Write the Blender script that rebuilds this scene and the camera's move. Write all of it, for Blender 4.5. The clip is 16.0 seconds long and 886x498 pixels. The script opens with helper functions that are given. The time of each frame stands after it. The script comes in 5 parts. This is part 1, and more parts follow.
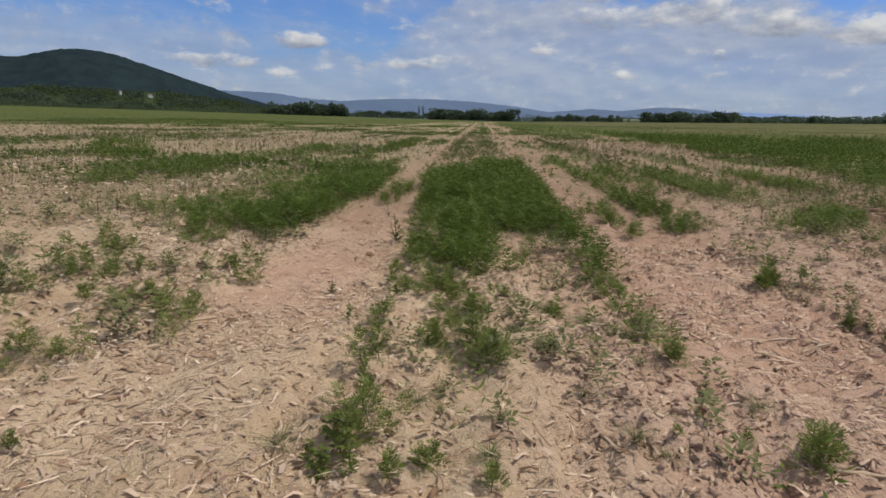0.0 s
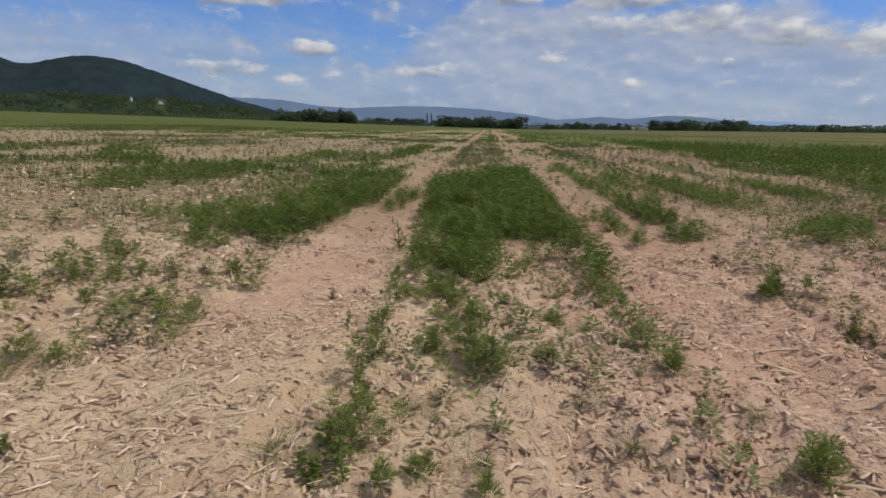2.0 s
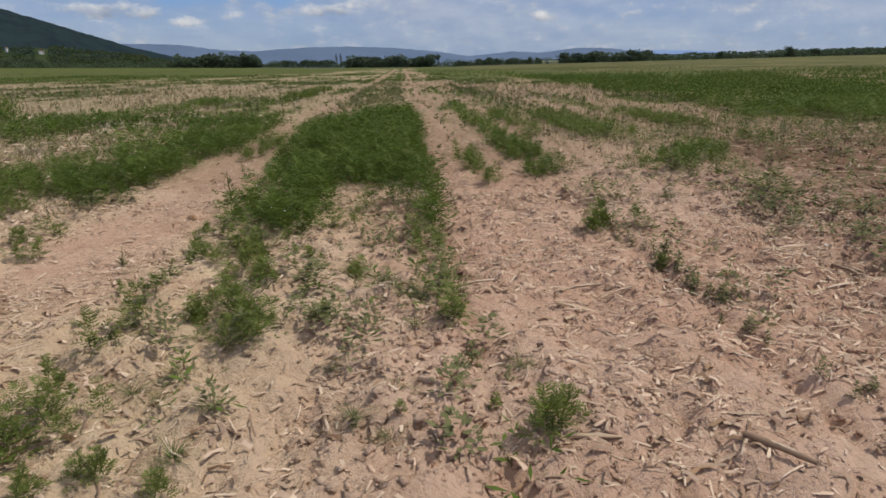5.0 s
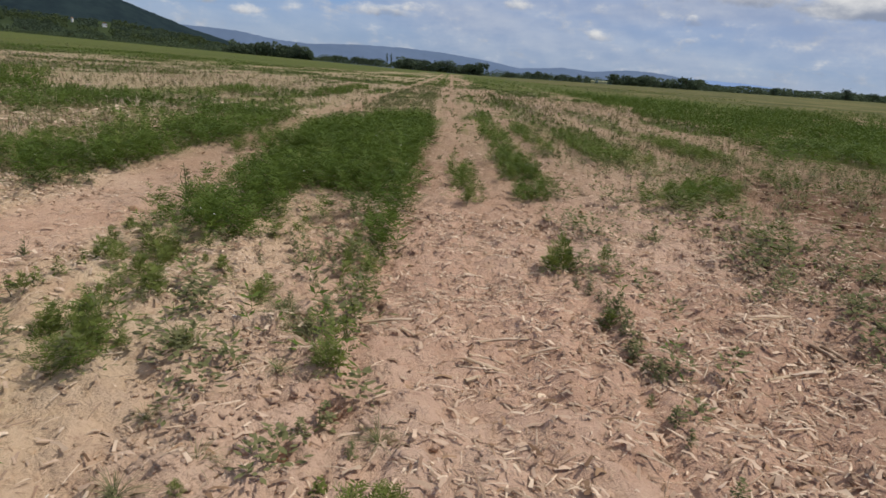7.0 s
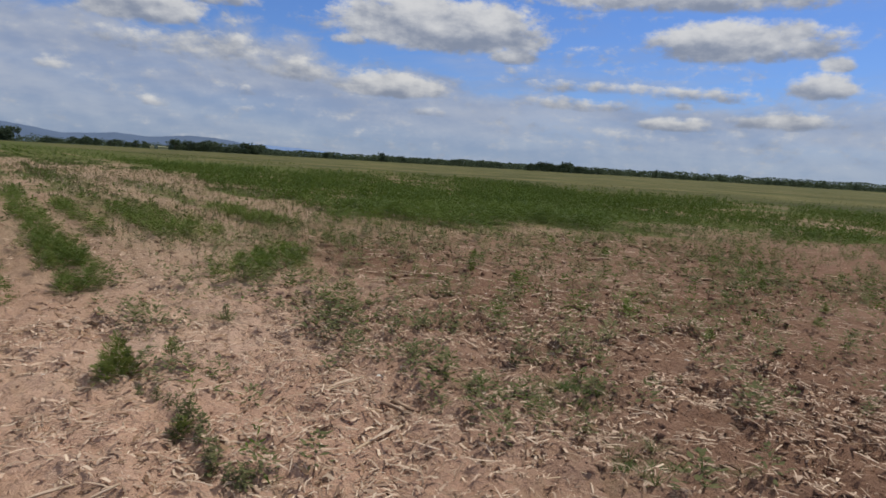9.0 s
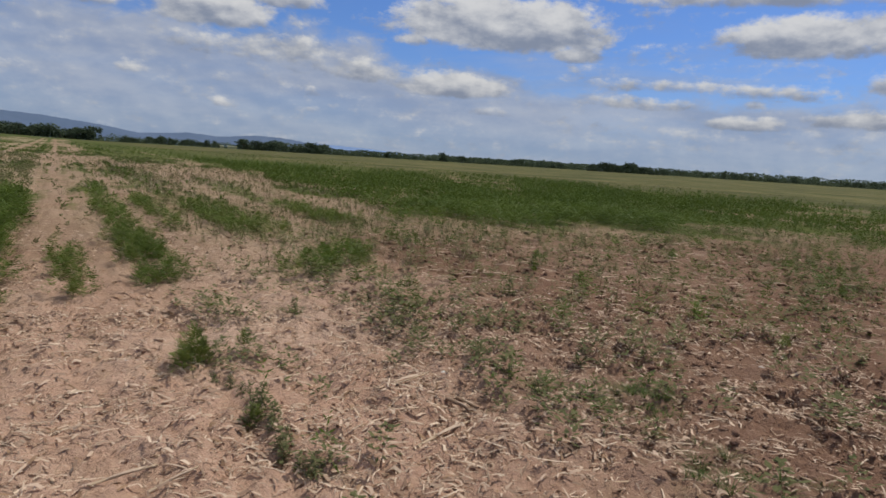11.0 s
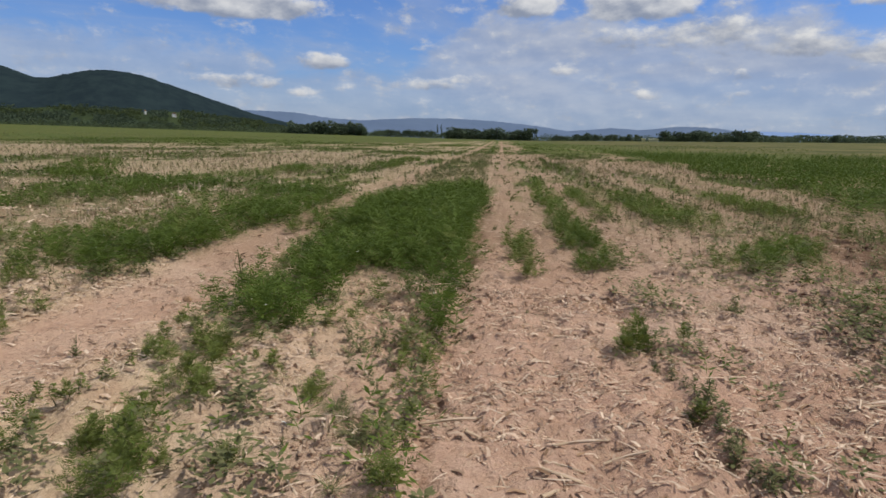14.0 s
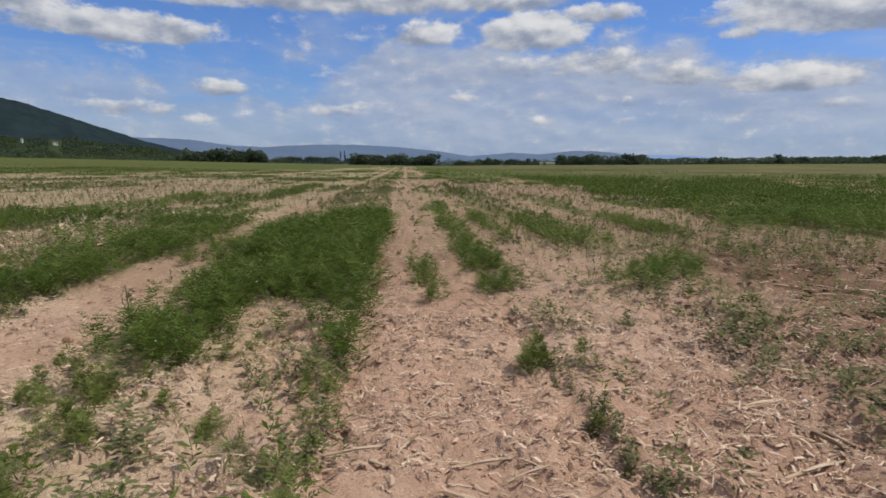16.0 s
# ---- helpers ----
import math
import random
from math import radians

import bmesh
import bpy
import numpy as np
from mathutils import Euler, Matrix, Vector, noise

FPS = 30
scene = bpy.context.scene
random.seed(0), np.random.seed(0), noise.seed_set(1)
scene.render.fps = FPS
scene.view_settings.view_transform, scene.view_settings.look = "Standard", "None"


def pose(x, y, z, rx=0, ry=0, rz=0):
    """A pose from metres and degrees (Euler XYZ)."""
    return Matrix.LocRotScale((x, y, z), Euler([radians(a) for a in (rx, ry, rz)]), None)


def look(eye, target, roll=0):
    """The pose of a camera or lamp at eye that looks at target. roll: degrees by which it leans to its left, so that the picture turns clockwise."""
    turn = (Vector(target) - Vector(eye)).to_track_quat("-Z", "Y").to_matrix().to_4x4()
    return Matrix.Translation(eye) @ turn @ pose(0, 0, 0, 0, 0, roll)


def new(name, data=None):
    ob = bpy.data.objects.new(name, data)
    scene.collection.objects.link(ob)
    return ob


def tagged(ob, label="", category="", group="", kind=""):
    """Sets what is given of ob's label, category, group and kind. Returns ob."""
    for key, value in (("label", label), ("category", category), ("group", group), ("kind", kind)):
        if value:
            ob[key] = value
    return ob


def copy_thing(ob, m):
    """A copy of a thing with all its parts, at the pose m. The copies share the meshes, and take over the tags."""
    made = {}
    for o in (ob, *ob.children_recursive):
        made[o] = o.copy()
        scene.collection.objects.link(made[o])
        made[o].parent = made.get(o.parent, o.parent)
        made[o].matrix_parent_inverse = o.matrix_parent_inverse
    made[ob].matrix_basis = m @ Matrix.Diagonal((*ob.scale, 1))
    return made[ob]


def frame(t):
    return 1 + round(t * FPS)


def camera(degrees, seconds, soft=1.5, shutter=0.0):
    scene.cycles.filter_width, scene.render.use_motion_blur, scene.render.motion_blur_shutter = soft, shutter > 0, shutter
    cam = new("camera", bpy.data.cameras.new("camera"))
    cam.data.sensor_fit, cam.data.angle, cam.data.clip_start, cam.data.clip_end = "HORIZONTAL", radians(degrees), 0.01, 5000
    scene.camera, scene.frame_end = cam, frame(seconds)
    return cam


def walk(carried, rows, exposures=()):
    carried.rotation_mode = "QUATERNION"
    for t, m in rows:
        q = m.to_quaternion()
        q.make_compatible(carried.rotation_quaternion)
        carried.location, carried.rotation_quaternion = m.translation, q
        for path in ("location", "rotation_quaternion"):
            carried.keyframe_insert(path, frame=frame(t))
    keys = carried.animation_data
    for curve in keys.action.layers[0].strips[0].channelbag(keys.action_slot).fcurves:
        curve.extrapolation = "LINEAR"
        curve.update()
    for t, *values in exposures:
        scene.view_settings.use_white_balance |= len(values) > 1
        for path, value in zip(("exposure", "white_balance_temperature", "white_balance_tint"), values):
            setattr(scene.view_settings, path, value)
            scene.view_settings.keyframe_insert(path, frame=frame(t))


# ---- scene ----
cam = camera(69.3, 16.0, soft=1.6)
PATH = [
    (0, (0.036, 0.134, 1.418), (-0.069, 2.092, 1.024), 1.5),
    (0.5, (0.036, 0.147, 1.416), (-0.034, 2.112, 1.052), 1.3),
    (1, (0.041, 0.149, 1.419), (-0.059, 2.112, 1.045), 1.9),
    (1.5, (0.058, 0.158, 1.414), (-0.06, 2.12, 1.042), 1.6),
    (2, (0.088, 0.152, 1.418), (-0.041, 2.113, 1.045), 1.7),
    (2.5, (0.154, 0.147, 1.41), (0.007, 2.109, 1.051), 0.8),
    (3, (0.258, 0.212, 1.395), (0.345, 2.165, 0.972), 0.0),
    (3.5, (0.364, 0.347, 1.409), (0.479, 2.304, 1.014), -1.1),
    (4, (0.578, 0.422, 1.416), (0.877, 2.334, 0.91), -1.7),
    (4.5, (0.804, 0.424, 1.401), (1.035, 2.347, 0.905), -0.1),
    (4.7, (0.865, 0.456, 1.388), (1.03, 2.373, 0.842), -0.8),
    (6.8, (1.594, 0.978, 1.422), (1.488, 2.901, 0.881), 3.9),
    (7, (1.65, 1.045, 1.428), (1.669, 2.973, 0.9), 5.0),
    (7.5, (1.698, 1.235, 1.455), (2.235, 3.122, 1.067), 8.5),
    (8, (1.756, 1.334, 1.501), (2.736, 3.056, 1.228), 5.7),
    (8.5, (1.832, 1.313, 1.51), (2.983, 2.927, 1.243), 5.0),
    (8.7, (1.843, 1.309, 1.518), (3.024, 2.904, 1.276), 4.4),
    (10.8, (1.837, 1.304, 1.5), (3.028, 2.894, 1.27), 3.5),
    (11, (1.799, 1.335, 1.497), (2.834, 3.028, 1.246), 4.4),
    (11.5, (1.72, 1.356, 1.492), (2.186, 3.276, 1.176), 3.1),
    (12, (1.65, 1.362, 1.472), (1.665, 3.327, 1.1), 2.4),
    (12.5, (1.644, 1.358, 1.467), (1.52, 3.317, 1.082), 2.0),
    (13, (1.632, 1.358, 1.475), (1.503, 3.324, 1.133), 1.9),
    (13.5, (1.615, 1.353, 1.473), (1.447, 3.322, 1.166), 1.6),
    (14, (1.61, 1.357, 1.48), (1.443, 3.321, 1.141), 1.5),
    (14.5, (1.609, 1.351, 1.479), (1.473, 3.32, 1.153), 0.8),
    (15, (1.61, 1.34, 1.475), (1.494, 3.315, 1.177), 1.3),
    (15.5, (1.628, 1.342, 1.478), (1.551, 3.32, 1.188), 0.7),
    (16, (1.657, 1.357, 1.479), (1.777, 3.336, 1.223), 0.8),
]
walk(cam, [(t, look(eye, target, roll)) for t, eye, target, roll in PATH],
     [(0, -0.09), (4.5, -0.07), (7.3, -0.02), (8.0, -0.17), (11.5, -0.2), (12.4, -0.01), (16, -0.02)])

# ---------------------------------------------------------------- sky and sun
SUN_DIR = Vector((0.78, 0.10, 1.22)).normalized()
sun_elev = math.asin(SUN_DIR.z)
sun_turn = math.atan2(SUN_DIR.x, SUN_DIR.y)
sun = new("sun", bpy.data.lights.new("sun", "SUN"))
sun.data.energy, sun.data.angle, sun.data.color = 2.85, radians(0.6), (1.0, 0.93, 0.80)
sun.matrix_basis = look(SUN_DIR * 50, (0, 0, 0))
scene.view_settings.exposure = 0.0


class Nodes:
    """Short hand for building node trees."""

    def __init__(self, tree):
        self.tree = tree
        tree.nodes.clear()

    def add(self, kind, **inputs):
        node = self.tree.nodes.new(kind)
        for key, value in inputs.items():
            self.put(node.inputs[key.replace("_", " ")], value)
        return node

    def put(self, socket, value):
        if isinstance(value, bpy.types.NodeSocket):
            self.tree.links.new(value, socket)
        else:
            socket.default_value = value

    def math(self, op, a, b=0.0, c=0.0, clamp=False):
        node = self.tree.nodes.new("ShaderNodeMath")
        node.operation, node.use_clamp = op, clamp
        for socket, value in zip(node.inputs, (a, b, c)):
            self.put(socket, value)
        return node.outputs[0]

    def vec(self, op, a, b=(0, 0, 0), c=(0, 0, 0)):
        node = self.tree.nodes.new("ShaderNodeVectorMath")
        node.operation = op
        self.put(node.inputs[0], a)
        self.put(node.inputs[1], b)
        if op == "MULTIPLY_ADD":
            self.put(node.inputs[2], c)
        return node.outputs["Value"] if op in ("DOT_PRODUCT", "LENGTH") else node.outputs[0]

    def mix(self, fac, a, b, blend="MIX"):
        node = self.tree.nodes.new("ShaderNodeMix")
        node.data_type, node.blend_type = "RGBA", blend
        self.put(node.inputs[0], fac)
        self.put(node.inputs[6], a if isinstance(a, bpy.types.NodeSocket) else (*a, 1))
        self.put(node.inputs[7], b if isinstance(b, bpy.types.NodeSocket) else (*b, 1))
        return node.outputs[2]

    def noise(self, vector, scale, detail=4.0, rough=0.55, distort=0.0):
        node = self.add("ShaderNodeTexNoise", Scale=scale, Detail=detail, Roughness=rough, Distortion=distort)
        if vector is not None:
            self.put(node.inputs["Vector"], vector)
        return node.outputs["Fac"]

    def ramp(self, fac, low, high):
        node = self.tree.nodes.new("ShaderNodeMapRange")
        node.interpolation_type = "SMOOTHSTEP"
        for socket, value in zip(node.inputs, (fac, low, high, 0.0, 1.0)):
            self.put(socket, value)
        return node.outputs[0]


world = bpy.data.worlds.new("sky")
scene.world = world
world.use_nodes = True
N = Nodes(world.node_tree)
way = N.add("ShaderNodeTexCoord").outputs["Generated"]
xyz = N.add("ShaderNodeSeparateXYZ", Vector=way)
elev = N.math("MULTIPLY", N.math("ARCSINE", xyz.outputs[2]), 57.2958)
azim = N.math("MULTIPLY", N.math("ARCTAN2", xyz.outputs[0], xyz.outputs[1]), 57.2958)
sky = N.tree.nodes.new("ShaderNodeTexSky")
sky.sky_type, sky.sun_disc, sky.sun_elevation, sky.sun_rotation = "NISHITA", False, sun_elev, sun_turn
sky.ozone_density, sky.dust_density, sky.air_density = 2.0, 0.6, 1.0
blue = N.mix(1.0, sky.outputs[0], (0.051, 0.073, 0.117), "MULTIPLY")

flat = N.add("ShaderNodeCombineXYZ", X=azim, Y=elev).outputs[0]
puff = N.noise(N.vec("MULTIPLY", flat, (0.20, 0.36, 0)), 1.0, 8.0, 0.6, 0.3)
fine_puff = N.noise(N.vec("MULTIPLY", flat, (0.62, 1.05, 0)), 1.0, 6.0, 0.62)
# billows lit from the sun's side: the cloud thickness here against a little nearer the sun
billow = N.noise(N.vec("MULTIPLY", flat, (0.30, 0.52, 0)), 1.0, 6.0, 0.55)
sunward = N.noise(N.vec("MULTIPLY_ADD", flat, (0.30, 0.52, 0), (0.16, 0.38, 0)), 1.0, 6.0, 0.55)
relief = N.math("SUBTRACT", billow, sunward)

# heaps of cumulus: bearing, height, half width, half height (degrees), weight
HEAPS_AHEAD = [
    (-15.7, 6.1, 2.3, 0.9, 1.0), (11.0, 11.0, 4.8, 2.0, 1.6), (2.0, 11.0, 3.0, 1.4, 1.2), (-23.0, 10.2, 8.5, 1.5, 1.3),
    (-31.5, 11.6, 6.0, 2.2, 1.2), (-7.0, 13.9, 13.0, 2.1, 1.4), (6.0, 14.0, 8.0, 1.7, 1.2), (-18.0, 13.2, 8.0, 1.3, 1.1),
    (16.5, 12.6, 4.0, 0.9, 0.75), (23.0, 7.6, 6.5, 1.3, 0.62), (15.4, 8.6, 7.5, 1.5, 0.66), (5.1, 5.9, 1.3, 0.75, 0.5),
    (12.0, 4.0, 1.2, 0.6, 0.44), (19.4, 5.5, 0.9, 0.55, 0.44), (19.7, 4.1, 0.9, 0.5, 0.44), (-6.2, 4.5, 3.6, 0.75, 0.65),
    (-3.6, 5.0, 1.5, 0.5, 0.62), (-21.9, 4.2, 3.8, 0.8, 0.6), (-17.7, 3.6, 1.7, 0.5, 0.4),
]
HEAPS_RIGHT = [
    (31.0, 7.0, 5.2, 1.35, 1.2), (35.0, 12.0, 10.4, 2.8, 1.5), (41.6, 10.2, 2.4, 0.9, 0.95), (27.4, 10.6, 1.8, 0.8, 1.05),
    (34.6, 5.0, 2.0, 0.55, 0.6), (59.7, 11.5, 8.2, 2.0, 1.35), (57.0, 15.2, 15.0, 1.9, 1.1), (65.9, 8.3, 2.7, 1.3, 1.1),
    (66.6, 9.9, 1.3, 0.8, 0.9), (55.6, 5.2, 3.3, 0.75, 1.0), (63.7, 5.7, 4.4, 0.9, 1.0), (56.0, 6.7, 1.1, 0.55, 0.9),
    (57.4, 7.5, 5.2, 0.9, 0.75), (48.0, 7.9, 5.8, 0.7, 0.6), (47.5, 6.5, 5.0, 0.8, 0.8),
]
weight, lift, field = 0.0001, 0.0, 0.0
for heap_az, heap_el, half_w, half_h, strength in HEAPS_AHEAD + HEAPS_RIGHT:
    local = N.vec("MULTIPLY_ADD", flat, (1 / half_w, 1 / half_h, 0), (-heap_az / half_w, -heap_el / half_h, 0))
    height = N.add("ShaderNodeSeparateXYZ", Vector=local).outputs[1]
    low = N.math("MINIMUM", N.math("ADD", height, 0.1), 0.0)
    inside = N.math("SUBTRACT", 1.25, N.math("MULTIPLY_ADD", N.math("MULTIPLY", low, low), 1.6, N.vec("DOT_PRODUCT", local, local)))
    inside = N.math("MAXIMUM", N.math("MULTIPLY", inside, strength), 0.0)
    lift = N.math("MULTIPLY_ADD", inside, height, lift)
    weight = N.math("ADD", inside, weight)
    field = N.math("MAXIMUM", field, inside)
rise = N.math("DIVIDE", lift, weight)
torn = N.math("MULTIPLY_ADD", N.math("SUBTRACT", puff, 0.5), 2.2, N.math("MULTIPLY", N.math("SUBTRACT", fine_puff, 0.5), 2.3))
heap_cover = N.ramp(N.math("ADD", torn, N.math("SUBTRACT", field, 0.26)), -0.25, 0.75)
bright = N.math("MULTIPLY_ADD", relief, 1.7, N.math("MULTIPLY_ADD", rise, 0.55, 0.44))
bright = N.math("MULTIPLY_ADD", N.math("SUBTRACT", fine_puff, 0.5), 0.35, bright)
heap_colour = N.mix(N.ramp(bright, -0.10, 1.10), (0.26, 0.30, 0.39), (0.74, 0.74, 0.74))

# a broad sheet of layered cloud, low over the hill, high ahead, lower again to the east
top = N.math("MULTIPLY_ADD", N.ramp(azim, -10.0, -1.0), 5.2, 5.4)
top = N.math("MULTIPLY_ADD", N.ramp(azim, -17.0, -25.0), 2.2, top)
top = N.math("SUBTRACT", top, N.math("MULTIPLY_ADD", N.ramp(azim, 20.0, 30.0), 2.3, N.math("MULTIPLY", N.ramp(azim, 33.0, 42.0), 0.8)))
edge = N.math("MULTIPLY_ADD", N.math("SUBTRACT", puff, 0.5), 6.0, N.math("SUBTRACT", top, elev))
sheet = N.math("MULTIPLY", N.ramp(edge, -0.9, 1.3), N.math("MULTIPLY_ADD", N.ramp(azim, -10.0, 0.0), 0.28, 0.70))
sheet = N.math("MULTIPLY", sheet, N.math("MULTIPLY_ADD", N.ramp(N.noise(N.vec("MULTIPLY", flat, (0.06, 0.36, 0)), 1.0, 5.0, 0.5), 0.30, 0.6), 0.2, 0.8))
# thin veils above it, and broken cloud overhead
plane = N.vec("DIVIDE", way, N.add("ShaderNodeCombineXYZ", X=N.math("ADD", xyz.outputs[2], 0.06), Y=N.math("ADD", xyz.outputs[2], 0.06), Z=1.0).outputs[0])
veil_noise = N.noise(N.vec("MULTIPLY", plane, (0.5, 0.35, 0.0)), 1.3, 7.0, 0.6, 0.4)
overhead = N.ramp(elev, 15.0, 28.0)
veil = N.math("MULTIPLY", N.ramp(N.math("MULTIPLY_ADD", overhead, 0.2, veil_noise), 0.42, 0.72), N.math("MULTIPLY_ADD", overhead, 0.35, 0.6))
veil = N.math("MAXIMUM", veil, sheet)
streaks = N.noise(N.vec("MULTIPLY", flat, (0.05, 0.30, 0)), 1.0, 5.0, 0.5)
tone = N.math("MULTIPLY_ADD", relief, 0.5, N.math("MULTIPLY_ADD", fine_puff, 0.22, N.math("MULTIPLY", streaks, 0.85)))
veil_colour = N.mix(N.ramp(tone, 0.30, 0.74), (0.30, 0.365, 0.515), (0.45, 0.492, 0.59))
veil_colour = N.mix(overhead, veil_colour, N.mix(N.ramp(tone, 0.34, 0.76), (0.385, 0.385, 0.385), (0.59, 0.588, 0.58)))
haze = N.math("POWER", 2.718, N.math("MULTIPLY", N.math("ABSOLUTE", elev), -0.36))
air = N.mix(N.math("MULTIPLY", haze, 0.9), blue, (0.28, 0.37, 0.55))
air = N.mix(N.math("MULTIPLY", veil, N.math("SUBTRACT", 1.0, N.math("MULTIPLY", haze, 0.62))), air, veil_colour)
air = N.mix(N.math("MULTIPLY", heap_cover, 0.95), air, heap_colour)
below = N.ramp(elev, -2.0, 0.0)
air = N.mix(below, (0.2, 0.17, 0.12), air)
glow = N.add("ShaderNodeBackground", Color=air, Strength=1.0)
N.tree.links.new(glow.outputs[0], N.add("ShaderNodeOutputWorld").inputs[0])


# ---------------------------------------------------------------- materials
def material(name):
    m = bpy.data.materials.new(name)
    m.use_nodes = True
    return m, Nodes(m.node_tree)


def finish(n, colour, rough=0.9, bump=None, strength=0.4, distance=0.01, through_light=0.0, specular=0.2):
    shader = n.add("ShaderNodeBsdfPrincipled", Base_Color=colour if isinstance(colour, bpy.types.NodeSocket) else (*colour, 1), Roughness=rough)
    n.put(shader.inputs["Specular IOR Level"], specular)
    if bump is not None:
        relief = n.add("ShaderNodeBump", Height=bump, Strength=strength, Distance=distance)
        n.put(shader.inputs["Normal"], relief.outputs[0])
    out = shader.outputs[0]
    if through_light:
        thin = n.add("ShaderNodeBsdfTranslucent", Color=colour)
        blend = n.add("ShaderNodeMixShader", Fac=through_light)
        n.tree.links.new(out, blend.inputs[1])
        n.tree.links.new(thin.outputs[0], blend.inputs[2])
        out = blend.outputs[0]
    n.tree.links.new(out, n.add("ShaderNodeOutputMaterial").inputs[0])


def soil_material():
    m, n = material("dry_soil")
    p = n.add("ShaderNodeNewGeometry").outputs["Position"]
    broad = n.noise(p, 0.35, 4.0)
    mid = n.noise(p, 3.0, 6.0, 0.65)
    fine = n.noise(p, 28.0, 6.0, 0.7)
    grit = n.noise(p, 120.0, 3.0, 0.7)
    soil = n.mix(n.ramp(broad, 0.35, 0.65), (0.545, 0.352, 0.264), (0.62, 0.442, 0.345))
    pale = n.add("ShaderNodeAttribute")
    pale.attribute_name = "pale"
    soil = n.mix(pale.outputs["Fac"], soil, n.mix(n.ramp(broad, 0.35, 0.65), (0.57, 0.430, 0.288), (0.65, 0.510, 0.360)))
    # colour turns darker and redder towards the right and further off
    ruddy = n.add("ShaderNodeAttribute")
    ruddy.attribute_name = "ruddy"
    soil = n.mix(ruddy.outputs["Fac"], soil, n.mix(n.ramp(broad, 0.3, 0.7), (0.155, 0.084, 0.057), (0.215, 0.120, 0.082)))
    soil = n.mix(n.math("MULTIPLY", n.ramp(mid, 0.45, 0.7), n.math("MULTIPLY_ADD", ruddy.outputs["Fac"], -0.4, 0.5)), soil, (0.42, 0.26, 0.18))
    soil = n.mix(n.math("MULTIPLY", n.ramp(fine, 0.5, 0.72), n.math("MULTIPLY_ADD", ruddy.outputs["Fac"], -0.36, 0.5)), soil, (0.66, 0.50, 0.36))
    soil = n.mix(n.math("MULTIPLY", n.ramp(fine, 0.46, 0.28), 0.7), soil, (0.30, 0.19, 0.13))
    # lying straw, seen as pale and dark flecks
    flecks = n.add("ShaderNodeTexVoronoi", Scale=11.0, Vector=n.vec("MULTIPLY", p, (1.0, 1.7, 1.0)))
    fleck_tone = n.ramp(n.math("ADD", flecks.outputs["Distance"], n.math("MULTIPLY", fine, 0.3)), 0.30, 0.16)
    soil = n.mix(n.math("MULTIPLY", fleck_tone, 0.35), soil, (0.20, 0.13, 0.09))
    chaff = n.add("ShaderNodeAttribute")
    chaff.attribute_name = "chaff"
    strewn = n.noise(n.vec("MULTIPLY", p, (1.0, 0.5, 1.0)), 2.6, 7.0, 0.75)
    soil = n.mix(n.math("MULTIPLY", chaff.outputs["Fac"], n.ramp(strewn, 0.24, 0.54)), soil, n.mix(n.ramp(fine, 0.35, 0.65), (0.215, 0.172, 0.10), (0.45, 0.362, 0.235)))
    grass = n.add("ShaderNodeAttribute")
    grass.attribute_name = "grass"
    dry = n.add("ShaderNodeAttribute")
    dry.attribute_name = "meadow"
    leafy = n.noise(n.vec("MULTIPLY", p, (1.0, 0.45, 1.0)), 1.6, 7.0, 0.7)
    green = n.mix(n.ramp(leafy, 0.3, 0.7), (0.048, 0.075, 0.016), (0.115, 0.14, 0.034))
    meadow = n.mix(n.ramp(n.noise(n.vec("MULTIPLY", p, (0.12, 0.09, 1.0)), 0.6, 10.0, 0.72), 0.3, 0.7), (0.055, 0.068, 0.021), (0.175, 0.160, 0.066))
    olive = n.ramp(n.noise(n.vec("MULTIPLY", p, (0.05, 0.16, 1.0)), 1.0, 8.0, 0.7), 0.40, 0.66)
    green = n.mix(n.math("MULTIPLY", olive, 0.42), green, (0.16, 0.135, 0.05))
    cover = n.ramp(n.math("ADD", n.math("MULTIPLY", grass.outputs["Fac"], 1.3), n.math("MULTIPLY", n.math("SUBTRACT", leafy, 0.65), 1.3)), -0.12, 0.38)
    colour = n.mix(cover, soil, green)
    colour = n.mix(dry.outputs["Fac"], colour, meadow)
    lumps = n.noise(p, 15.0, 3.0, 0.6, 0.6)
    height = n.math("ADD", n.math("ADD", n.math("MULTIPLY", fine, 0.9), n.math("MULTIPLY", lumps, 1.1)), n.math("MULTIPLY", grit, 0.3))
    finish(n, colour, 0.95, height, 0.85, 0.03, 0.0, 0.1)
    return m


def leaf_material(name, dark, light, lit=0.3, rough=0.6):
    m, n = material(name)
    g = n.add("ShaderNodeNewGeometry")
    patch = n.math("ADD", n.math("MULTIPLY", n.noise(g.outputs["Position"], 2.2, 3.0), 0.5), n.math("MULTIPLY", n.noise(g.outputs["Position"], 0.28, 3.0), 0.9))
    pick = n.math("ADD", n.math("MULTIPLY", g.outputs["Random Per Island"], 0.22), n.math("SUBTRACT", patch, 0.21))
    colour = n.mix(n.ramp(pick, 0.15, 0.95), dark, light)
    vein = n.noise(g.outputs["Position"], 90.0, 3.0)
    colour = n.mix(n.math("MULTIPLY", n.ramp(vein, 0.45, 0.75), 0.2), colour, tuple(c * 1.3 for c in light))
    finish(n, colour, rough, vein, 0.2, 0.002, lit, 0.15)
    return m


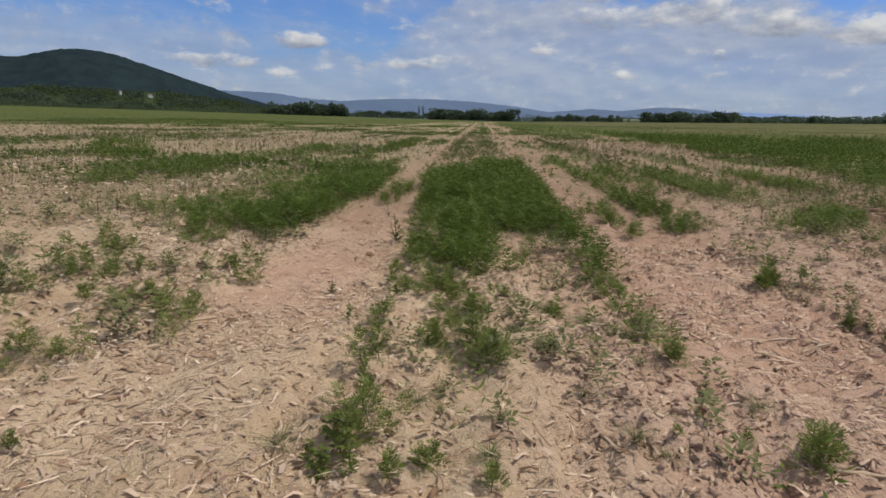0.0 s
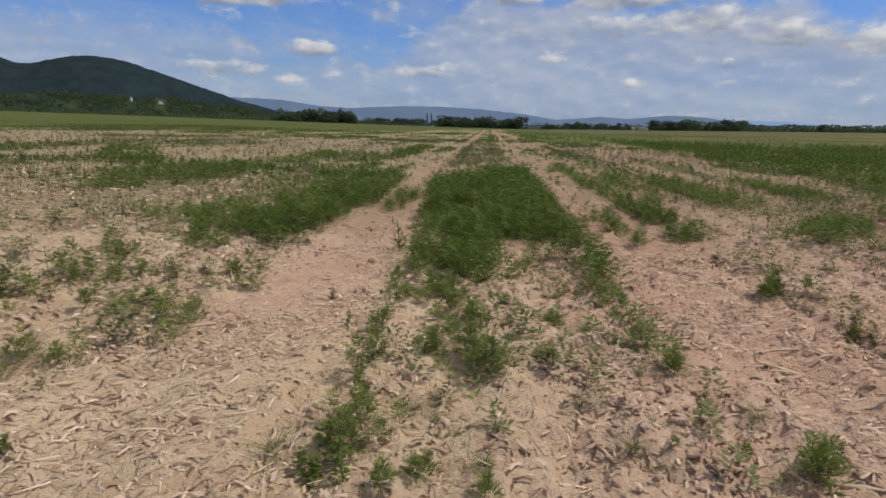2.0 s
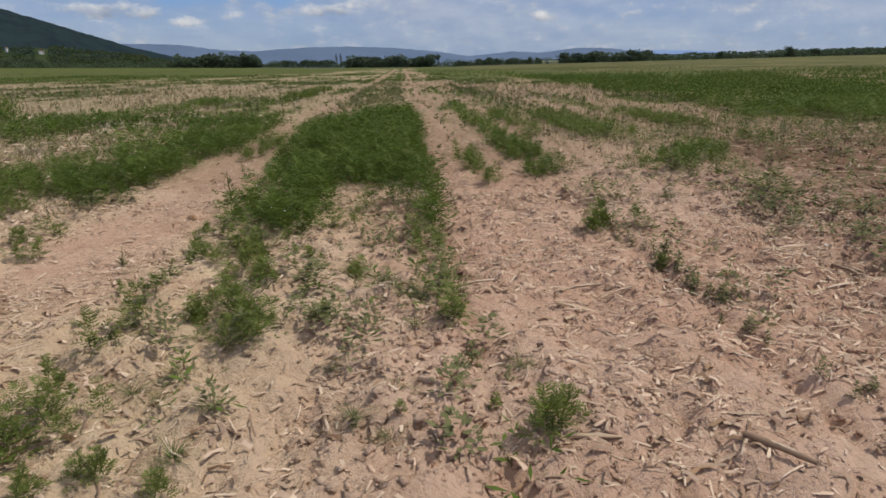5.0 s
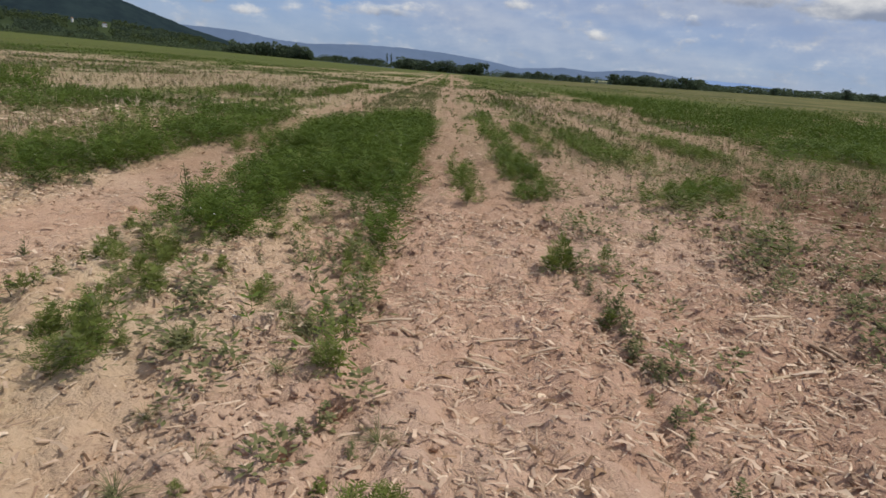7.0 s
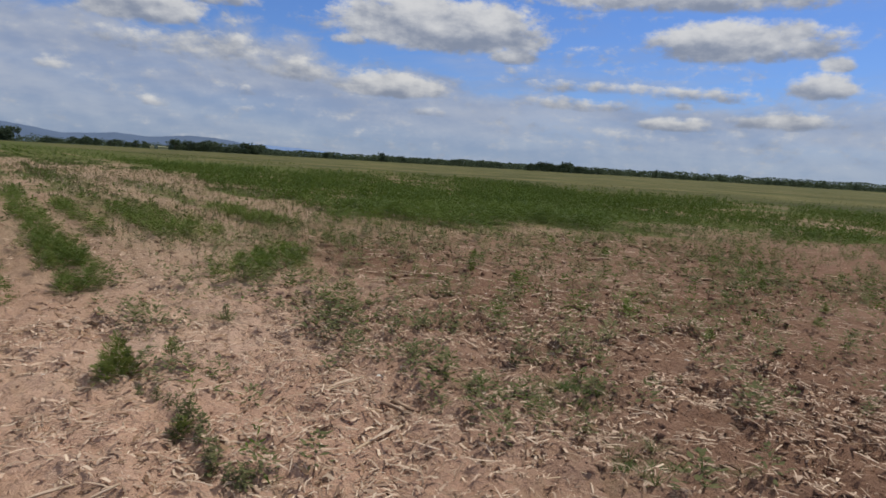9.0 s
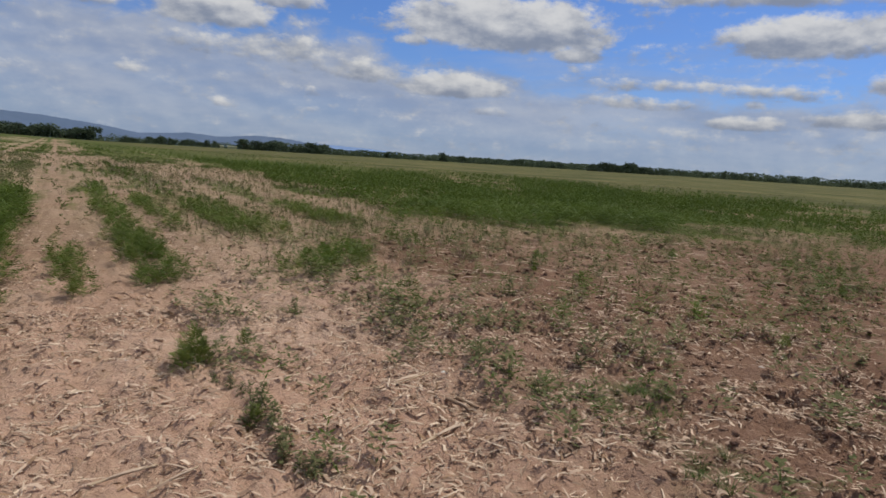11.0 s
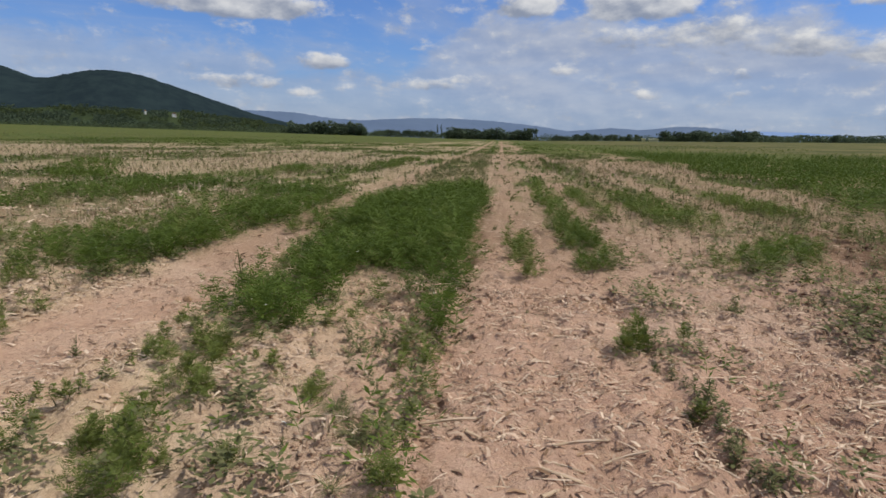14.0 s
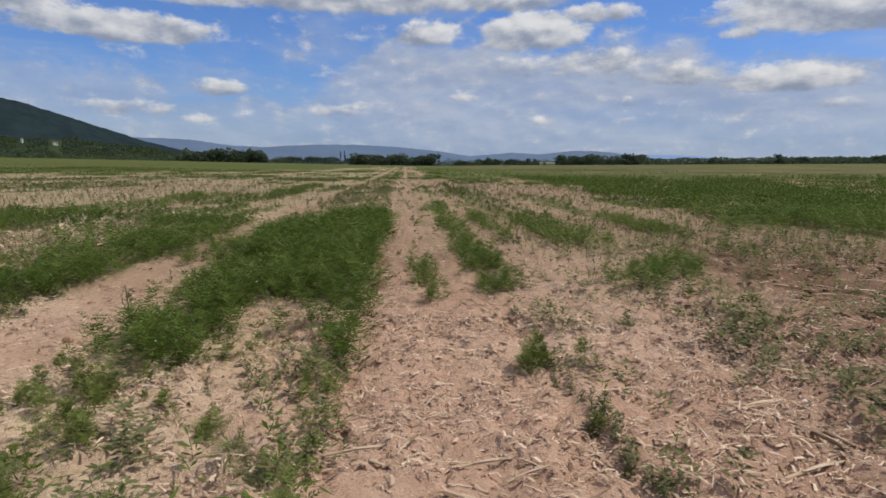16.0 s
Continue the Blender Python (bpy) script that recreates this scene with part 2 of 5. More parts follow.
def straw_material(name, dark, pale):
    m, n = material(name)
    g = n.add("ShaderNodeNewGeometry")
    grain = n.noise(n.vec("MULTIPLY", g.outputs["Position"], (1, 1, 1)), 60.0, 4.0, 0.7)
    pick = n.math("ADD", n.math("MULTIPLY", g.outputs["Random Per Island"], 0.8), n.math("MULTIPLY", grain, 0.35))
    colour = n.mix(n.ramp(pick, 0.1, 1.05), dark, pale)
    finish(n, colour, 0.75, grain, 0.3, 0.003, 0.0, 0.25)
    return m


def backdrop_material(name, low, high, scale, haze_glow):
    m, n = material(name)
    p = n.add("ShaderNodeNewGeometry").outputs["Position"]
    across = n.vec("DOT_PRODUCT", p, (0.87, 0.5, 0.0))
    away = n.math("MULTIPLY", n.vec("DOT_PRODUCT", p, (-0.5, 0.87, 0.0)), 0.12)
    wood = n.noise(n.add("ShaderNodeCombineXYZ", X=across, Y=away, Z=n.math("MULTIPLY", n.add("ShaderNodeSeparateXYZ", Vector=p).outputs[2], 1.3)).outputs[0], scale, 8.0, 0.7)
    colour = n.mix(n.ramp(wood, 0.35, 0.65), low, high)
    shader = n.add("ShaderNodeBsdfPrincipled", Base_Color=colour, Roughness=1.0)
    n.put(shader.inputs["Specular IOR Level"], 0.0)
    # emission in the surface's own colour stands in for haze over the distance
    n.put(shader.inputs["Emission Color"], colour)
    n.put(shader.inputs["Emission Strength"], haze_glow)
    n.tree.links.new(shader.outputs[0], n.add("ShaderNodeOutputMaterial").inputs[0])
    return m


SOIL = soil_material()
RAGWEED = leaf_material("ragweed_leaf", (0.055, 0.093, 0.015), (0.138, 0.197, 0.037), 0.28)
YOUNG_LEAF = leaf_material("young_ragweed_leaf", (0.095, 0.130, 0.028), (0.205, 0.245, 0.066), 0.30)
BROAD = leaf_material("broad_leaf", (0.09, 0.125, 0.028), (0.22, 0.26, 0.075), 0.4)
GREY_LEAF = leaf_material("dusty_leaf", (0.10, 0.116, 0.050), (0.225, 0.23, 0.11), 0.28, 0.9)
GRASS = leaf_material("grass_blade", (0.06, 0.10, 0.025), (0.15, 0.19, 0.06))
STEM = leaf_material("green_stem", (0.07, 0.10, 0.03), (0.14, 0.15, 0.06), 0.0)
# far foliage: green greyed and low in contrast, with distance haze painted in
WOOD_LEAF = leaf_material("thicket_leaf", (0.055, 0.082, 0.054), (0.096, 0.128, 0.080), 0.35, 1.0)
SHRUB_LEAF = leaf_material("shrub_leaf", (0.056, 0.080, 0.036), (0.100, 0.128, 0.054), 0.35, 1.0)
DRY_WEED = leaf_material("dry_weed", (0.095, 0.082, 0.040), (0.20, 0.175, 0.085), 0.25, 0.9)
BARK = straw_material("bark", (0.05, 0.04, 0.03), (0.12, 0.09, 0.07))
STRAW = straw_material("weathered_straw", (0.28, 0.188, 0.13), (0.78, 0.625, 0.485))
HUSK = straw_material("dark_husk", (0.14, 0.08, 0.048), (0.38, 0.245, 0.15))
PALE_STALK = straw_material("pale_stalk", (0.34, 0.24, 0.155), (0.64, 0.50, 0.36))
BROWN_STALK = straw_material("brown_stalk", (0.12, 0.075, 0.05), (0.36, 0.25, 0.17))
CHIP = straw_material("soil_stained_chips", (0.26, 0.168, 0.118), (0.66, 0.495, 0.378))
# woods with haze put in: hill tinted blue, hill and lower slope glow slightly
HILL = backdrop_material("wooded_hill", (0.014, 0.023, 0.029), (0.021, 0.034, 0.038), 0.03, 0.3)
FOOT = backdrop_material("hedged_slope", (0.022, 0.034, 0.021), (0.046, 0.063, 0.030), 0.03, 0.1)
# the ridges' haze is painted: bluish base colours plus a self-glow
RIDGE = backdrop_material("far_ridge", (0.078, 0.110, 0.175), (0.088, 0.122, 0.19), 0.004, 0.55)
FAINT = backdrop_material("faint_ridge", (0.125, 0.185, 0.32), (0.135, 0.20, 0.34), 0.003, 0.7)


# ---------------------------------------------------------------- mesh helpers
rng = np.random.default_rng(7)


def lattice(seed):
    return np.random.default_rng(seed).random((256, 256))


LATTICES = [lattice(s) for s in range(8)]


def value_noise(x, y, scale, seed):
    """Smooth random heights from 0 to 1, with bumps about 1 / scale metres wide."""
    table = LATTICES[seed % 8]
    u, v = np.asarray(x) * scale + 17.3 * seed, np.asarray(y) * scale + 9.1 * seed
    i, j = np.floor(u).astype(int), np.floor(v).astype(int)
    f, g = u - i, v - j
    f, g = f * f * (3 - 2 * f), g * g * (3 - 2 * g)
    i0, i1, j0, j1 = i % 256, (i + 1) % 256, j % 256, (j + 1) % 256
    return (table[i0, j0] * (1 - f) + table[i1, j0] * f) * (1 - g) + (table[i0, j1] * (1 - f) + table[i1, j1] * f) * g


def smooth(a, b, x):
    t = np.clip((np.asarray(x) - a) / (b - a), 0, 1)
    return t * t * (3 - 2 * t)


def soft_box(x, y, x0, x1, y0, y1, ex=0.25, ey=0.5):
    return smooth(x0 - ex, x0 + ex, x) * (1 - smooth(x1 - ex, x1 + ex, x)) * smooth(y0 - ey, y0 + ey, y) * (1 - smooth(y1 - ey, y1 + ey, y))


def land(x, y):
    """The lie of the land without clods."""
    x, y = np.asarray(x, float), np.asarray(y, float)
    far = 1.6 * smooth(60, 420, y)
    right = 0.0185 * np.maximum(x - 14, 0) * smooth(14, 60, x)
    left = 0.007 * np.maximum(-x - 30, 0)
    fade = 1 - smooth(700, 1500, np.hypot(x, y))
    return far + (right + left) * fade


def soil_height(x, y):
    x, y = np.asarray(x, float), np.asarray(y, float)
    near = 1 - smooth(14, 40, np.hypot(x, y))
    bed = 0.035 * (smooth(-0.75, -0.45, x) - smooth(1.18, 1.3, x))
    furrow = -0.035 * np.exp(-((x - 1.27) / 0.07) ** 2) - 0.045 * np.exp(-((x - 2.70 - 0.03 * np.sin(y * 1.7)) / 0.06) ** 2) * (1 - smooth(6, 9, y))
    track = -0.02 * (smooth(-2.15, -1.9, x) - smooth(-1.2, -0.95, x))
    holes = sum(-0.12 * np.exp(-(((x - hx) / 0.06) ** 2 + ((y - hy) / 0.06) ** 2) ** 2) for hx, hy in ((1.19, 2.81), (1.25, 3.51), (1.15, 3.09)))
    rows = 0.012 * np.sin(x * 2 * np.pi / 0.72)
    calm = 1 - 0.55 * (smooth(-2.2, -1.8, x) - smooth(-1.2, -0.9, x))
    rough = 0.050 * (value_noise(x, y, 2.1, 1) - 0.5) + 0.046 * (value_noise(x, y, 6.5, 2) - 0.5)
    rough = rough + 0.075 * np.abs(value_noise(x, y, 11.0, 3) - 0.5) + 0.036 * (value_noise(x, y, 22.0, 4) - 0.5)
    lumpy = 0.05 * soft_box(x, y, 0.1, 1.2, 1.5, 5.5, 0.2, 0.6) * np.abs(value_noise(x, y, 9.0, 5) - 0.5)
    return land(x, y) + near * (bed + furrow + track + rows + holes + lumpy + (1.35 + 0.3 * smooth(3.6, 6.5, x)) * rough * calm)


def part(name, bm, mat, parent=None, label=""):
    mesh = bpy.data.meshes.new(name)
    bm.to_mesh(mesh)
    bm.free()
    mesh.materials.append(mat)
    ob = new(name, mesh)
    if parent is not None:
        ob.parent = parent
    if label:
        tagged(ob, label)
    return ob


def mesh_object(name, verts, faces, mat, parent=None):
    """One mesh object from arrays: verts (n, 3), faces (m, 3) or (m, 4)."""
    mesh = bpy.data.meshes.new(name)
    verts, faces = np.asarray(verts, np.float32), np.asarray(faces, np.int32)
    mesh.vertices.add(len(verts))
    mesh.vertices.foreach_set("co", verts.ravel())
    k = faces.shape[1]
    mesh.loops.add(faces.size)
    mesh.loops.foreach_set("vertex_index", faces.ravel())
    mesh.polygons.add(len(faces))
    mesh.polygons.foreach_set("loop_start", np.arange(0, faces.size, k, dtype=np.int32))
    mesh.polygons.foreach_set("loop_total", np.full(len(faces), k, np.int32))
    mesh.update(calc_edges=True)
    mesh.materials.append(mat)
    ob = new(name, mesh)
    if parent is not None:
        ob.parent = parent
    return ob


def scatter(templates, x, y, z, size, spin, stretch=None, tilt=0.0):
    """Copies of the templates, one at each place, as one set of verts and faces."""
    verts, faces, base = [], [], 0
    which = rng.integers(0, len(templates), len(x))
    for index, (tv, tf) in enumerate(templates):
        pick = np.nonzero(which == index)[0]
        if not len(pick):
            continue
        c, s = np.cos(spin[pick])[:, None], np.sin(spin[pick])[:, None]
        k = size[pick][:, None]
        h = k if stretch is None else k * stretch[pick][:, None]
        lean = rng.normal(0, 1, (len(pick), 2)) * tilt
        px, py, pz = tv[None, :, 0] * k, tv[None, :, 1] * k, tv[None, :, 2] * h
        qx = px * c - py * s + pz * lean[:, :1] + x[pick][:, None]
        qy = px * s + py * c + pz * lean[:, 1:] + y[pick][:, None]
        qz = pz + z[pick][:, None]
        verts.append(np.stack([qx, qy, qz], 2).reshape(-1, 3))
        faces.append((tf[None] + (np.arange(len(pick)) * len(tv))[:, None, None] + base).reshape(-1, tf.shape[1]))
        base += len(pick) * len(tv)
    return np.concatenate(verts), np.concatenate(faces)


# ---------------------------------------------------------------- the ground
def grown(start, step, growth, end):
    out, at = [], start
    while abs(at - start) < end:
        out.append(at)
        at, step = at + step, step * growth
    return out[1:]


def wheel_tracks(x):
    return np.maximum(np.maximum(np.exp(-((x + 1.75) / 0.55) ** 2), np.exp(-((x - 1.75) / 0.5) ** 2)), 0.8 * np.exp(-((x - 3.4) / 0.4) ** 2))


def far_rows(x, y):
    """Broken weedy rows between bare soil, further up the field."""
    x, y = np.asarray(x, float), np.asarray(y, float)
    row = 0.5 + 0.5 * np.cos((x - 0.3) * 2 * np.pi / 1.52)
    patch = 0.55 * value_noise(x * 0.30, y * 0.085, 1.0, 5) + 0.45 * value_noise(x * 0.9, y * 0.33, 1.0, 2)
    bias = 0.10 * smooth(-26, -48, x) + 0.07 * smooth(55, 95, y) - 0.02 * smooth(2, 5, x) + 0.12 * smooth(-40, -52, x)
    bias = bias - 0.02 * smooth(-2.5, -5, x) * (1 - smooth(34, 55, y)) + 0.03 * smooth(3, 5, x) * smooth(22, 34, y)
    cover = smooth(0.58, 0.80, patch + 0.17 * row + bias)
    bare = np.maximum(np.exp(-((x - 6.5) / 0.6) ** 4), np.exp(-((x - 9.5) / 0.7) ** 4)) * (1 - smooth(40, 60, y))
    wild = soft_box(x, y, 3.2, 10.5, 10, 36, 0.3, 3)
    return cover * (1 - wheel_tracks(x)) * (1 - 0.85 * bare) * (1 - 0.55 * wild) * smooth(13, 22, y + 0.35 * np.abs(x))


def patchy(x, y, scale, seed, low, high):
    return smooth(low, high, value_noise(x, y, scale, seed))


def bed_right(x, y):
    """The wide stand across the field: a ragged front, pale gaps along two old rows."""
    front = np.interp(x, (8.4, 9.8, 10.9, 13.4, 16, 17.2, 20.4, 21.6, 22.8, 25.2, 31, 52), (16.1, 14.6, 13.7, 14.6, 15.0, 13.8, 14.1, 12.8, 11.5, 10.8, 8.5, 4))
    front = front + 0.4 + 1.6 * (value_noise(x, y, 0.7, 2) - 0.5) + 1.2 * (value_noise(x, y, 2.0, 4) - 0.5)
    left = np.interp(y, (14, 17, 20, 24, 32, 60), (8.2, 8.7, 10.2, 11.6, 12.4, 14.5))
    d = smooth(left - 0.5, left + 0.6, x + 2.0 * (value_noise(x, y * 0.6, 0.6, 5) - 0.5)) * smooth(front - 0.4, front + 1.2, y)
    d = d * (1 - smooth(47, 57, x + 9 * (value_noise(x * 1.6, y * 0.5, 0.12, 2) - 0.5))) * (1 - smooth(70, 92, y + 0.25 * x - 8))
    band = 1 - 0.7 * np.exp(-((x - 17.0 - 0.12 * (y - 20)) / 0.8) ** 4) * patchy(x, y, 0.25, 3, 0.35, 0.65)
    streak = 1 - 0.8 * patchy(x * 1.5, y * 0.35, 0.28, 6, 0.56, 0.68) * smooth(32, 40, x + 0.2 * y)
    band2 = 1 - 0.7 * np.exp(-((x - 29.8) / 0.7) ** 4) * patchy(x, y, 0.2, 5, 0.2, 0.5)
    row = 0.5 + 0.5 * np.cos((x - 0.3) * 2 * np.pi / 1.52) + 1.1 * (value_noise(x, y * 0.3, 0.7, 1) - 0.5)
    d = d * (1 - (1 - smooth(0.2, 0.6, row)) * 0.75 * (1 - smooth(13, 20, x)))
    return d * band * band2 * streak * (0.15 + 0.85 * patchy(x, y * 0.5, 0.45, 6, 0.25, 0.48)) * (0.5 + 0.5 * patchy(x, y, 1.9, 7, 0.26, 0.5))


def grass_cover(x, y):
    cover = 0.48 * far_rows(x, y) + 0.11 * smooth(12, 28, y)
    cover = np.maximum(cover, 0.10 * soft_box(x, y, 4, 15, 22, 70, 0.5, 5) * (1 - 0.8 * np.clip(wheel_tracks(x), 0, 1)))
    cover = np.maximum(cover, 0.62 * bed_right(x, y))
    cover = np.maximum(cover, 0.8 * smooth(-42, -55, x) * smooth(10, 40, y))
    edge = 64 + 190 * smooth(-45, 0, x) - 200 * smooth(6, 20, x) + 26 * (value_noise(x, y, 0.09, 3) - 0.5)
    cover = np.maximum(cover, 0.72 * smooth(0, 40, y - edge))
    cover = np.maximum(cover, 0.7 * soft_box(x, y, 6, 14, 75, 400, 3, 25))
    return cover


def soil_layers(x, y):
    """How pale, ruddy, straw-strewn and grassy the soil is at each place."""
    track = (smooth(-2.2, -1.8, x) - smooth(-1.1, -0.7, x)) * smooth(3.6, 5.2, y)
    ruddy = np.maximum(smooth(2.2, 5.8, x - 0.10 * y) * (1 - 0.2 * smooth(12, 18, y)), 0.65 * smooth(5.0, 13, y))
    chaff = smooth(5.5, 14, y) * (1 - 0.4 * np.clip(wheel_tracks(x), 0, 1)) * (0.55 + 0.42 * smooth(-1, -4, x))
    far_side = x - 42 + 0.12 * np.maximum(y - 30, 0) - 0.55 * np.maximum(110 - y, 0) * smooth(70, 100, y)
    meadow = smooth(0, 16, far_side + 8 * (value_noise(x, y, 0.07, 6) - 0.5)) * smooth(-10, 30, y + x)
    return {"grass": grass_cover(x, y),
            "pale": 0.9 * smooth(1.3, -0.2, x) * (1 - 0.8 * track) * (1 - 0.2 * smooth(15, 30, y)),
            "ruddy": ruddy * (0.78 + 0.22 * value_noise(x, y, 0.6, 4)) * (1 - 0.45 * soft_box(x, y, 4.0, 6.3, 7.5, 17, 0.5, 1.5)),
            "chaff": chaff * (1 - 0.75 * np.maximum(smooth(2.5, 5.5, x) * (1 - smooth(7.5, 12, y)), smooth(5.6, 7.2, x) * (1 - smooth(11, 15, y)))),
            "meadow": meadow * (1 - 0.6 * smooth(300, 500, y))}


def paint_layers(ob, layers):
    for layer, values in layers.items():
        ob.data.attributes.new(layer, "FLOAT", "POINT").data.foreach_set("value", np.asarray(values, np.float32))


xs = np.array(sorted(grown(-2.5, -0.042, 1.07, 4400) + list(np.arange(-2.5, 6.5, 0.042)) + grown(6.488, 0.042, 1.07, 4400)))
ys = np.array(sorted(grown(2.0, -0.05, 1.06, 600) + list(np.arange(2.0, 7.0, 0.042)) + grown(6.998, 0.042, 1.042, 4400)))
gx, gy = np.meshgrid(xs, ys)
gz = soil_height(gx, gy)
nx, ny = len(xs), len(ys)
corner = (np.arange(ny - 1)[:, None] * nx + np.arange(nx - 1)[None]).ravel()
ground = mesh_object("ground", np.stack([gx, gy, gz], 2).reshape(-1, 3), np.stack([corner, corner + 1, corner + nx + 1, corner + nx], 1), SOIL)
ground.data.polygons.foreach_set("use_smooth", np.ones(len(ground.data.polygons), bool))
paint_layers(ground, soil_layers(gx.ravel(), gy.ravel()))
tagged(ground, "dry cracked reddish-tan field soil with clods and stubble", "field", kind="structure")


# ---------------------------------------------------------------- distance
def ridge(name, rows, distance, depth, mat, label, rough=0.0):
    """A range of hills: rows of bearing and height in degrees along the skyline, sloping towards the viewer."""
    az = np.arange(rows[0][0], rows[-1][0], 0.25)
    el = np.interp(az, [r[0] for r in rows], [r[1] for r in rows])
    el = np.convolve(np.pad(el, 3, mode="edge"), np.ones(7) / 7, "valid")
    el = el + rough * (value_noise(az, az * 0, 3.0, 6) - 0.5) + rough * 0.6 * (value_noise(az, az * 0, 8.0, 3) - 0.5)
    steps = 9
    verts = []
    for k in range(steps + 1):
        f = k / steps
        r = distance - depth * (1 - f)
        h = distance * np.tan(np.radians(el)) * f ** 0.8
        verts.append(np.stack([r * np.sin(np.radians(az)), r * np.cos(np.radians(az)), h + 1.45 - 6 * (1 - f)], 1))
    n = len(az)
    base = (np.arange(steps)[:, None] * n + np.arange(n - 1)[None]).ravel()
    ob = mesh_object(name, np.concatenate(verts), np.stack([base, base + 1, base + n + 1, base + n], 1), mat)
    ob.data.polygons.foreach_set("use_smooth", np.ones(len(ob.data.polygons), bool))
    return tagged(ob, label, "hill", kind="structure")


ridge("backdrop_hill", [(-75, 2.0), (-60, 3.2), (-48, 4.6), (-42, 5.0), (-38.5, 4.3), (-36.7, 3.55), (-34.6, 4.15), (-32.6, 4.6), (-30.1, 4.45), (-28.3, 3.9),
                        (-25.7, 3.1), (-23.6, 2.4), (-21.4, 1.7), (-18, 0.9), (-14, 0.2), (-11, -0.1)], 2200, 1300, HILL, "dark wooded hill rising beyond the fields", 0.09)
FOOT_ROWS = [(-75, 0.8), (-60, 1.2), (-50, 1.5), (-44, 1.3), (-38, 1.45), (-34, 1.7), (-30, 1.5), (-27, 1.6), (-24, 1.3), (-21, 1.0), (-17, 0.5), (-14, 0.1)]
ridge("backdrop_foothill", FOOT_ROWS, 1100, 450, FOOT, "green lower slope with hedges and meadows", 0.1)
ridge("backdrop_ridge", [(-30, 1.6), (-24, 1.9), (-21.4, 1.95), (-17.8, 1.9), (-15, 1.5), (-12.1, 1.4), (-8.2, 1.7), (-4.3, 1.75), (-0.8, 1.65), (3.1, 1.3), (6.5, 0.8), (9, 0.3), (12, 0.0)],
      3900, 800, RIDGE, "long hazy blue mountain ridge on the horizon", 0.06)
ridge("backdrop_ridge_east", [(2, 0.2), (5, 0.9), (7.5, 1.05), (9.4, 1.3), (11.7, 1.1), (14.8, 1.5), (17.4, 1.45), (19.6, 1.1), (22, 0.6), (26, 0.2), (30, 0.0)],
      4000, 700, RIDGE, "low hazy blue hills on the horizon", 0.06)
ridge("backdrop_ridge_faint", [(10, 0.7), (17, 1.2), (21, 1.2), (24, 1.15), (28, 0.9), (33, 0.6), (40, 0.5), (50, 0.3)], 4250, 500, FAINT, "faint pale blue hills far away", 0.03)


def tree_template(seed, tall, wide, leaves=560):
    """Trunk and limbs, and a crown of many loose leaf clumps."""
    r = np.random.default_rng(seed)
    root = tagged(new("tree"), "dark green broadleaf tree in a hedgerow thicket", "tree", "hedgerow trees")
    bm = bmesh.new()
    bmesh.ops.create_cone(bm, cap_ends=True, segments=7, radius1=0.035 * tall, radius2=0.012 * tall, depth=0.6 * tall, matrix=Matrix.Translation((0, 0, 0.28 * tall)))
    for _ in range(5):
        turn = Matrix.Rotation(r.uniform(0, 6.28), 4, "Z") @ Matrix.Rotation(r.uniform(0.4, 0.9), 4, "Y")
        bmesh.ops.create_cone(bm, cap_ends=False, segments=5, radius1=0.014 * tall, radius2=0.004 * tall, depth=0.4 * tall,
                              matrix=Matrix.Translation((0, 0, r.uniform(0.25, 0.5) * tall)) @ turn @ Matrix.Translation((0, 0, 0.2 * tall)))
    part("trunk", bm, BARK, root)
    lobes = []
    for _ in range(14):
        lz, turn = r.uniform(0.12, 0.80), r.uniform(0, 6.28)
        out = 0.42 * wide * math.sqrt(max(0.05, 1 - (2 * lz - 0.8) ** 2)) * r.uniform(0.2, 1.0)
        lobes.append((out * math.cos(turn), out * math.sin(turn), lz * tall, r.uniform(0.13, 0.26) * wide))
    verts, faces = [], []
    for k in range(leaves):
        lx, ly, lz, lr = lobes[k % len(lobes)]
        d = r.normal(0, 1, 3)
        d /= np.linalg.norm(d)
        c = np.array([lx, ly, max(lz, 0.08 * tall)]) + d * lr * r.uniform(0.35, 1.0) * np.array([1, 1, 0.8])
        c[2] = max(c[2], 0.03 * tall)
        a, b = np.linalg.qr(r.normal(0, 1, (3, 3)))[0][:2] * r.uniform(0.026, 0.052) * wide
        i = len(verts)
        verts += [c - a - 0.4 * b, c + a - 0.6 * b, c + 0.8 * a + b, c - 0.7 * a + 0.8 * b]
        faces.append((i, i + 1, i + 2, i + 3))
    mesh_object("crown", verts, faces, WOOD_LEAF, root)
    return root


TREES = [tree_template(11, 9.0, 9.0), tree_template(12, 7.0, 9.5), tree_template(13, 10.5, 8.0), tree_template(14, 6.0, 9.0)]


def polar(az, r):
    return r * math.sin(math.radians(az)), r * math.cos(math.radians(az))


def plant_trees(az0, az1, r, count, top, kinds=(0, 1, 2, 3), spread=30, first=[True] * 4):
    """A stretch of hedgerow; top is the mean height in metres."""
    for k in range(count):
        az = az0 + (az1 - az0) * (k + random.uniform(0.2, 0.8)) / count
        x, y = polar(az, r + random.uniform(-spread, spread))
        i = random.choice(kinds)
        size = top / (9.0, 7.0, 10.5, 6.0)[i] * random.uniform(0.42, 1.15)
        m = Matrix.Translation((x, y, float(land(x, y)) - 0.2)) @ Matrix.Rotation(random.uniform(0, 6.28), 4, "Z") @ Matrix.Scale(size, 4)
        if first[i]:
            TREES[i].matrix_basis = m
            first[i] = False
        else:
            copy_thing(TREES[i], m @ Matrix.Diagonal([1 / k for k in TREES[i].scale] + [1]))


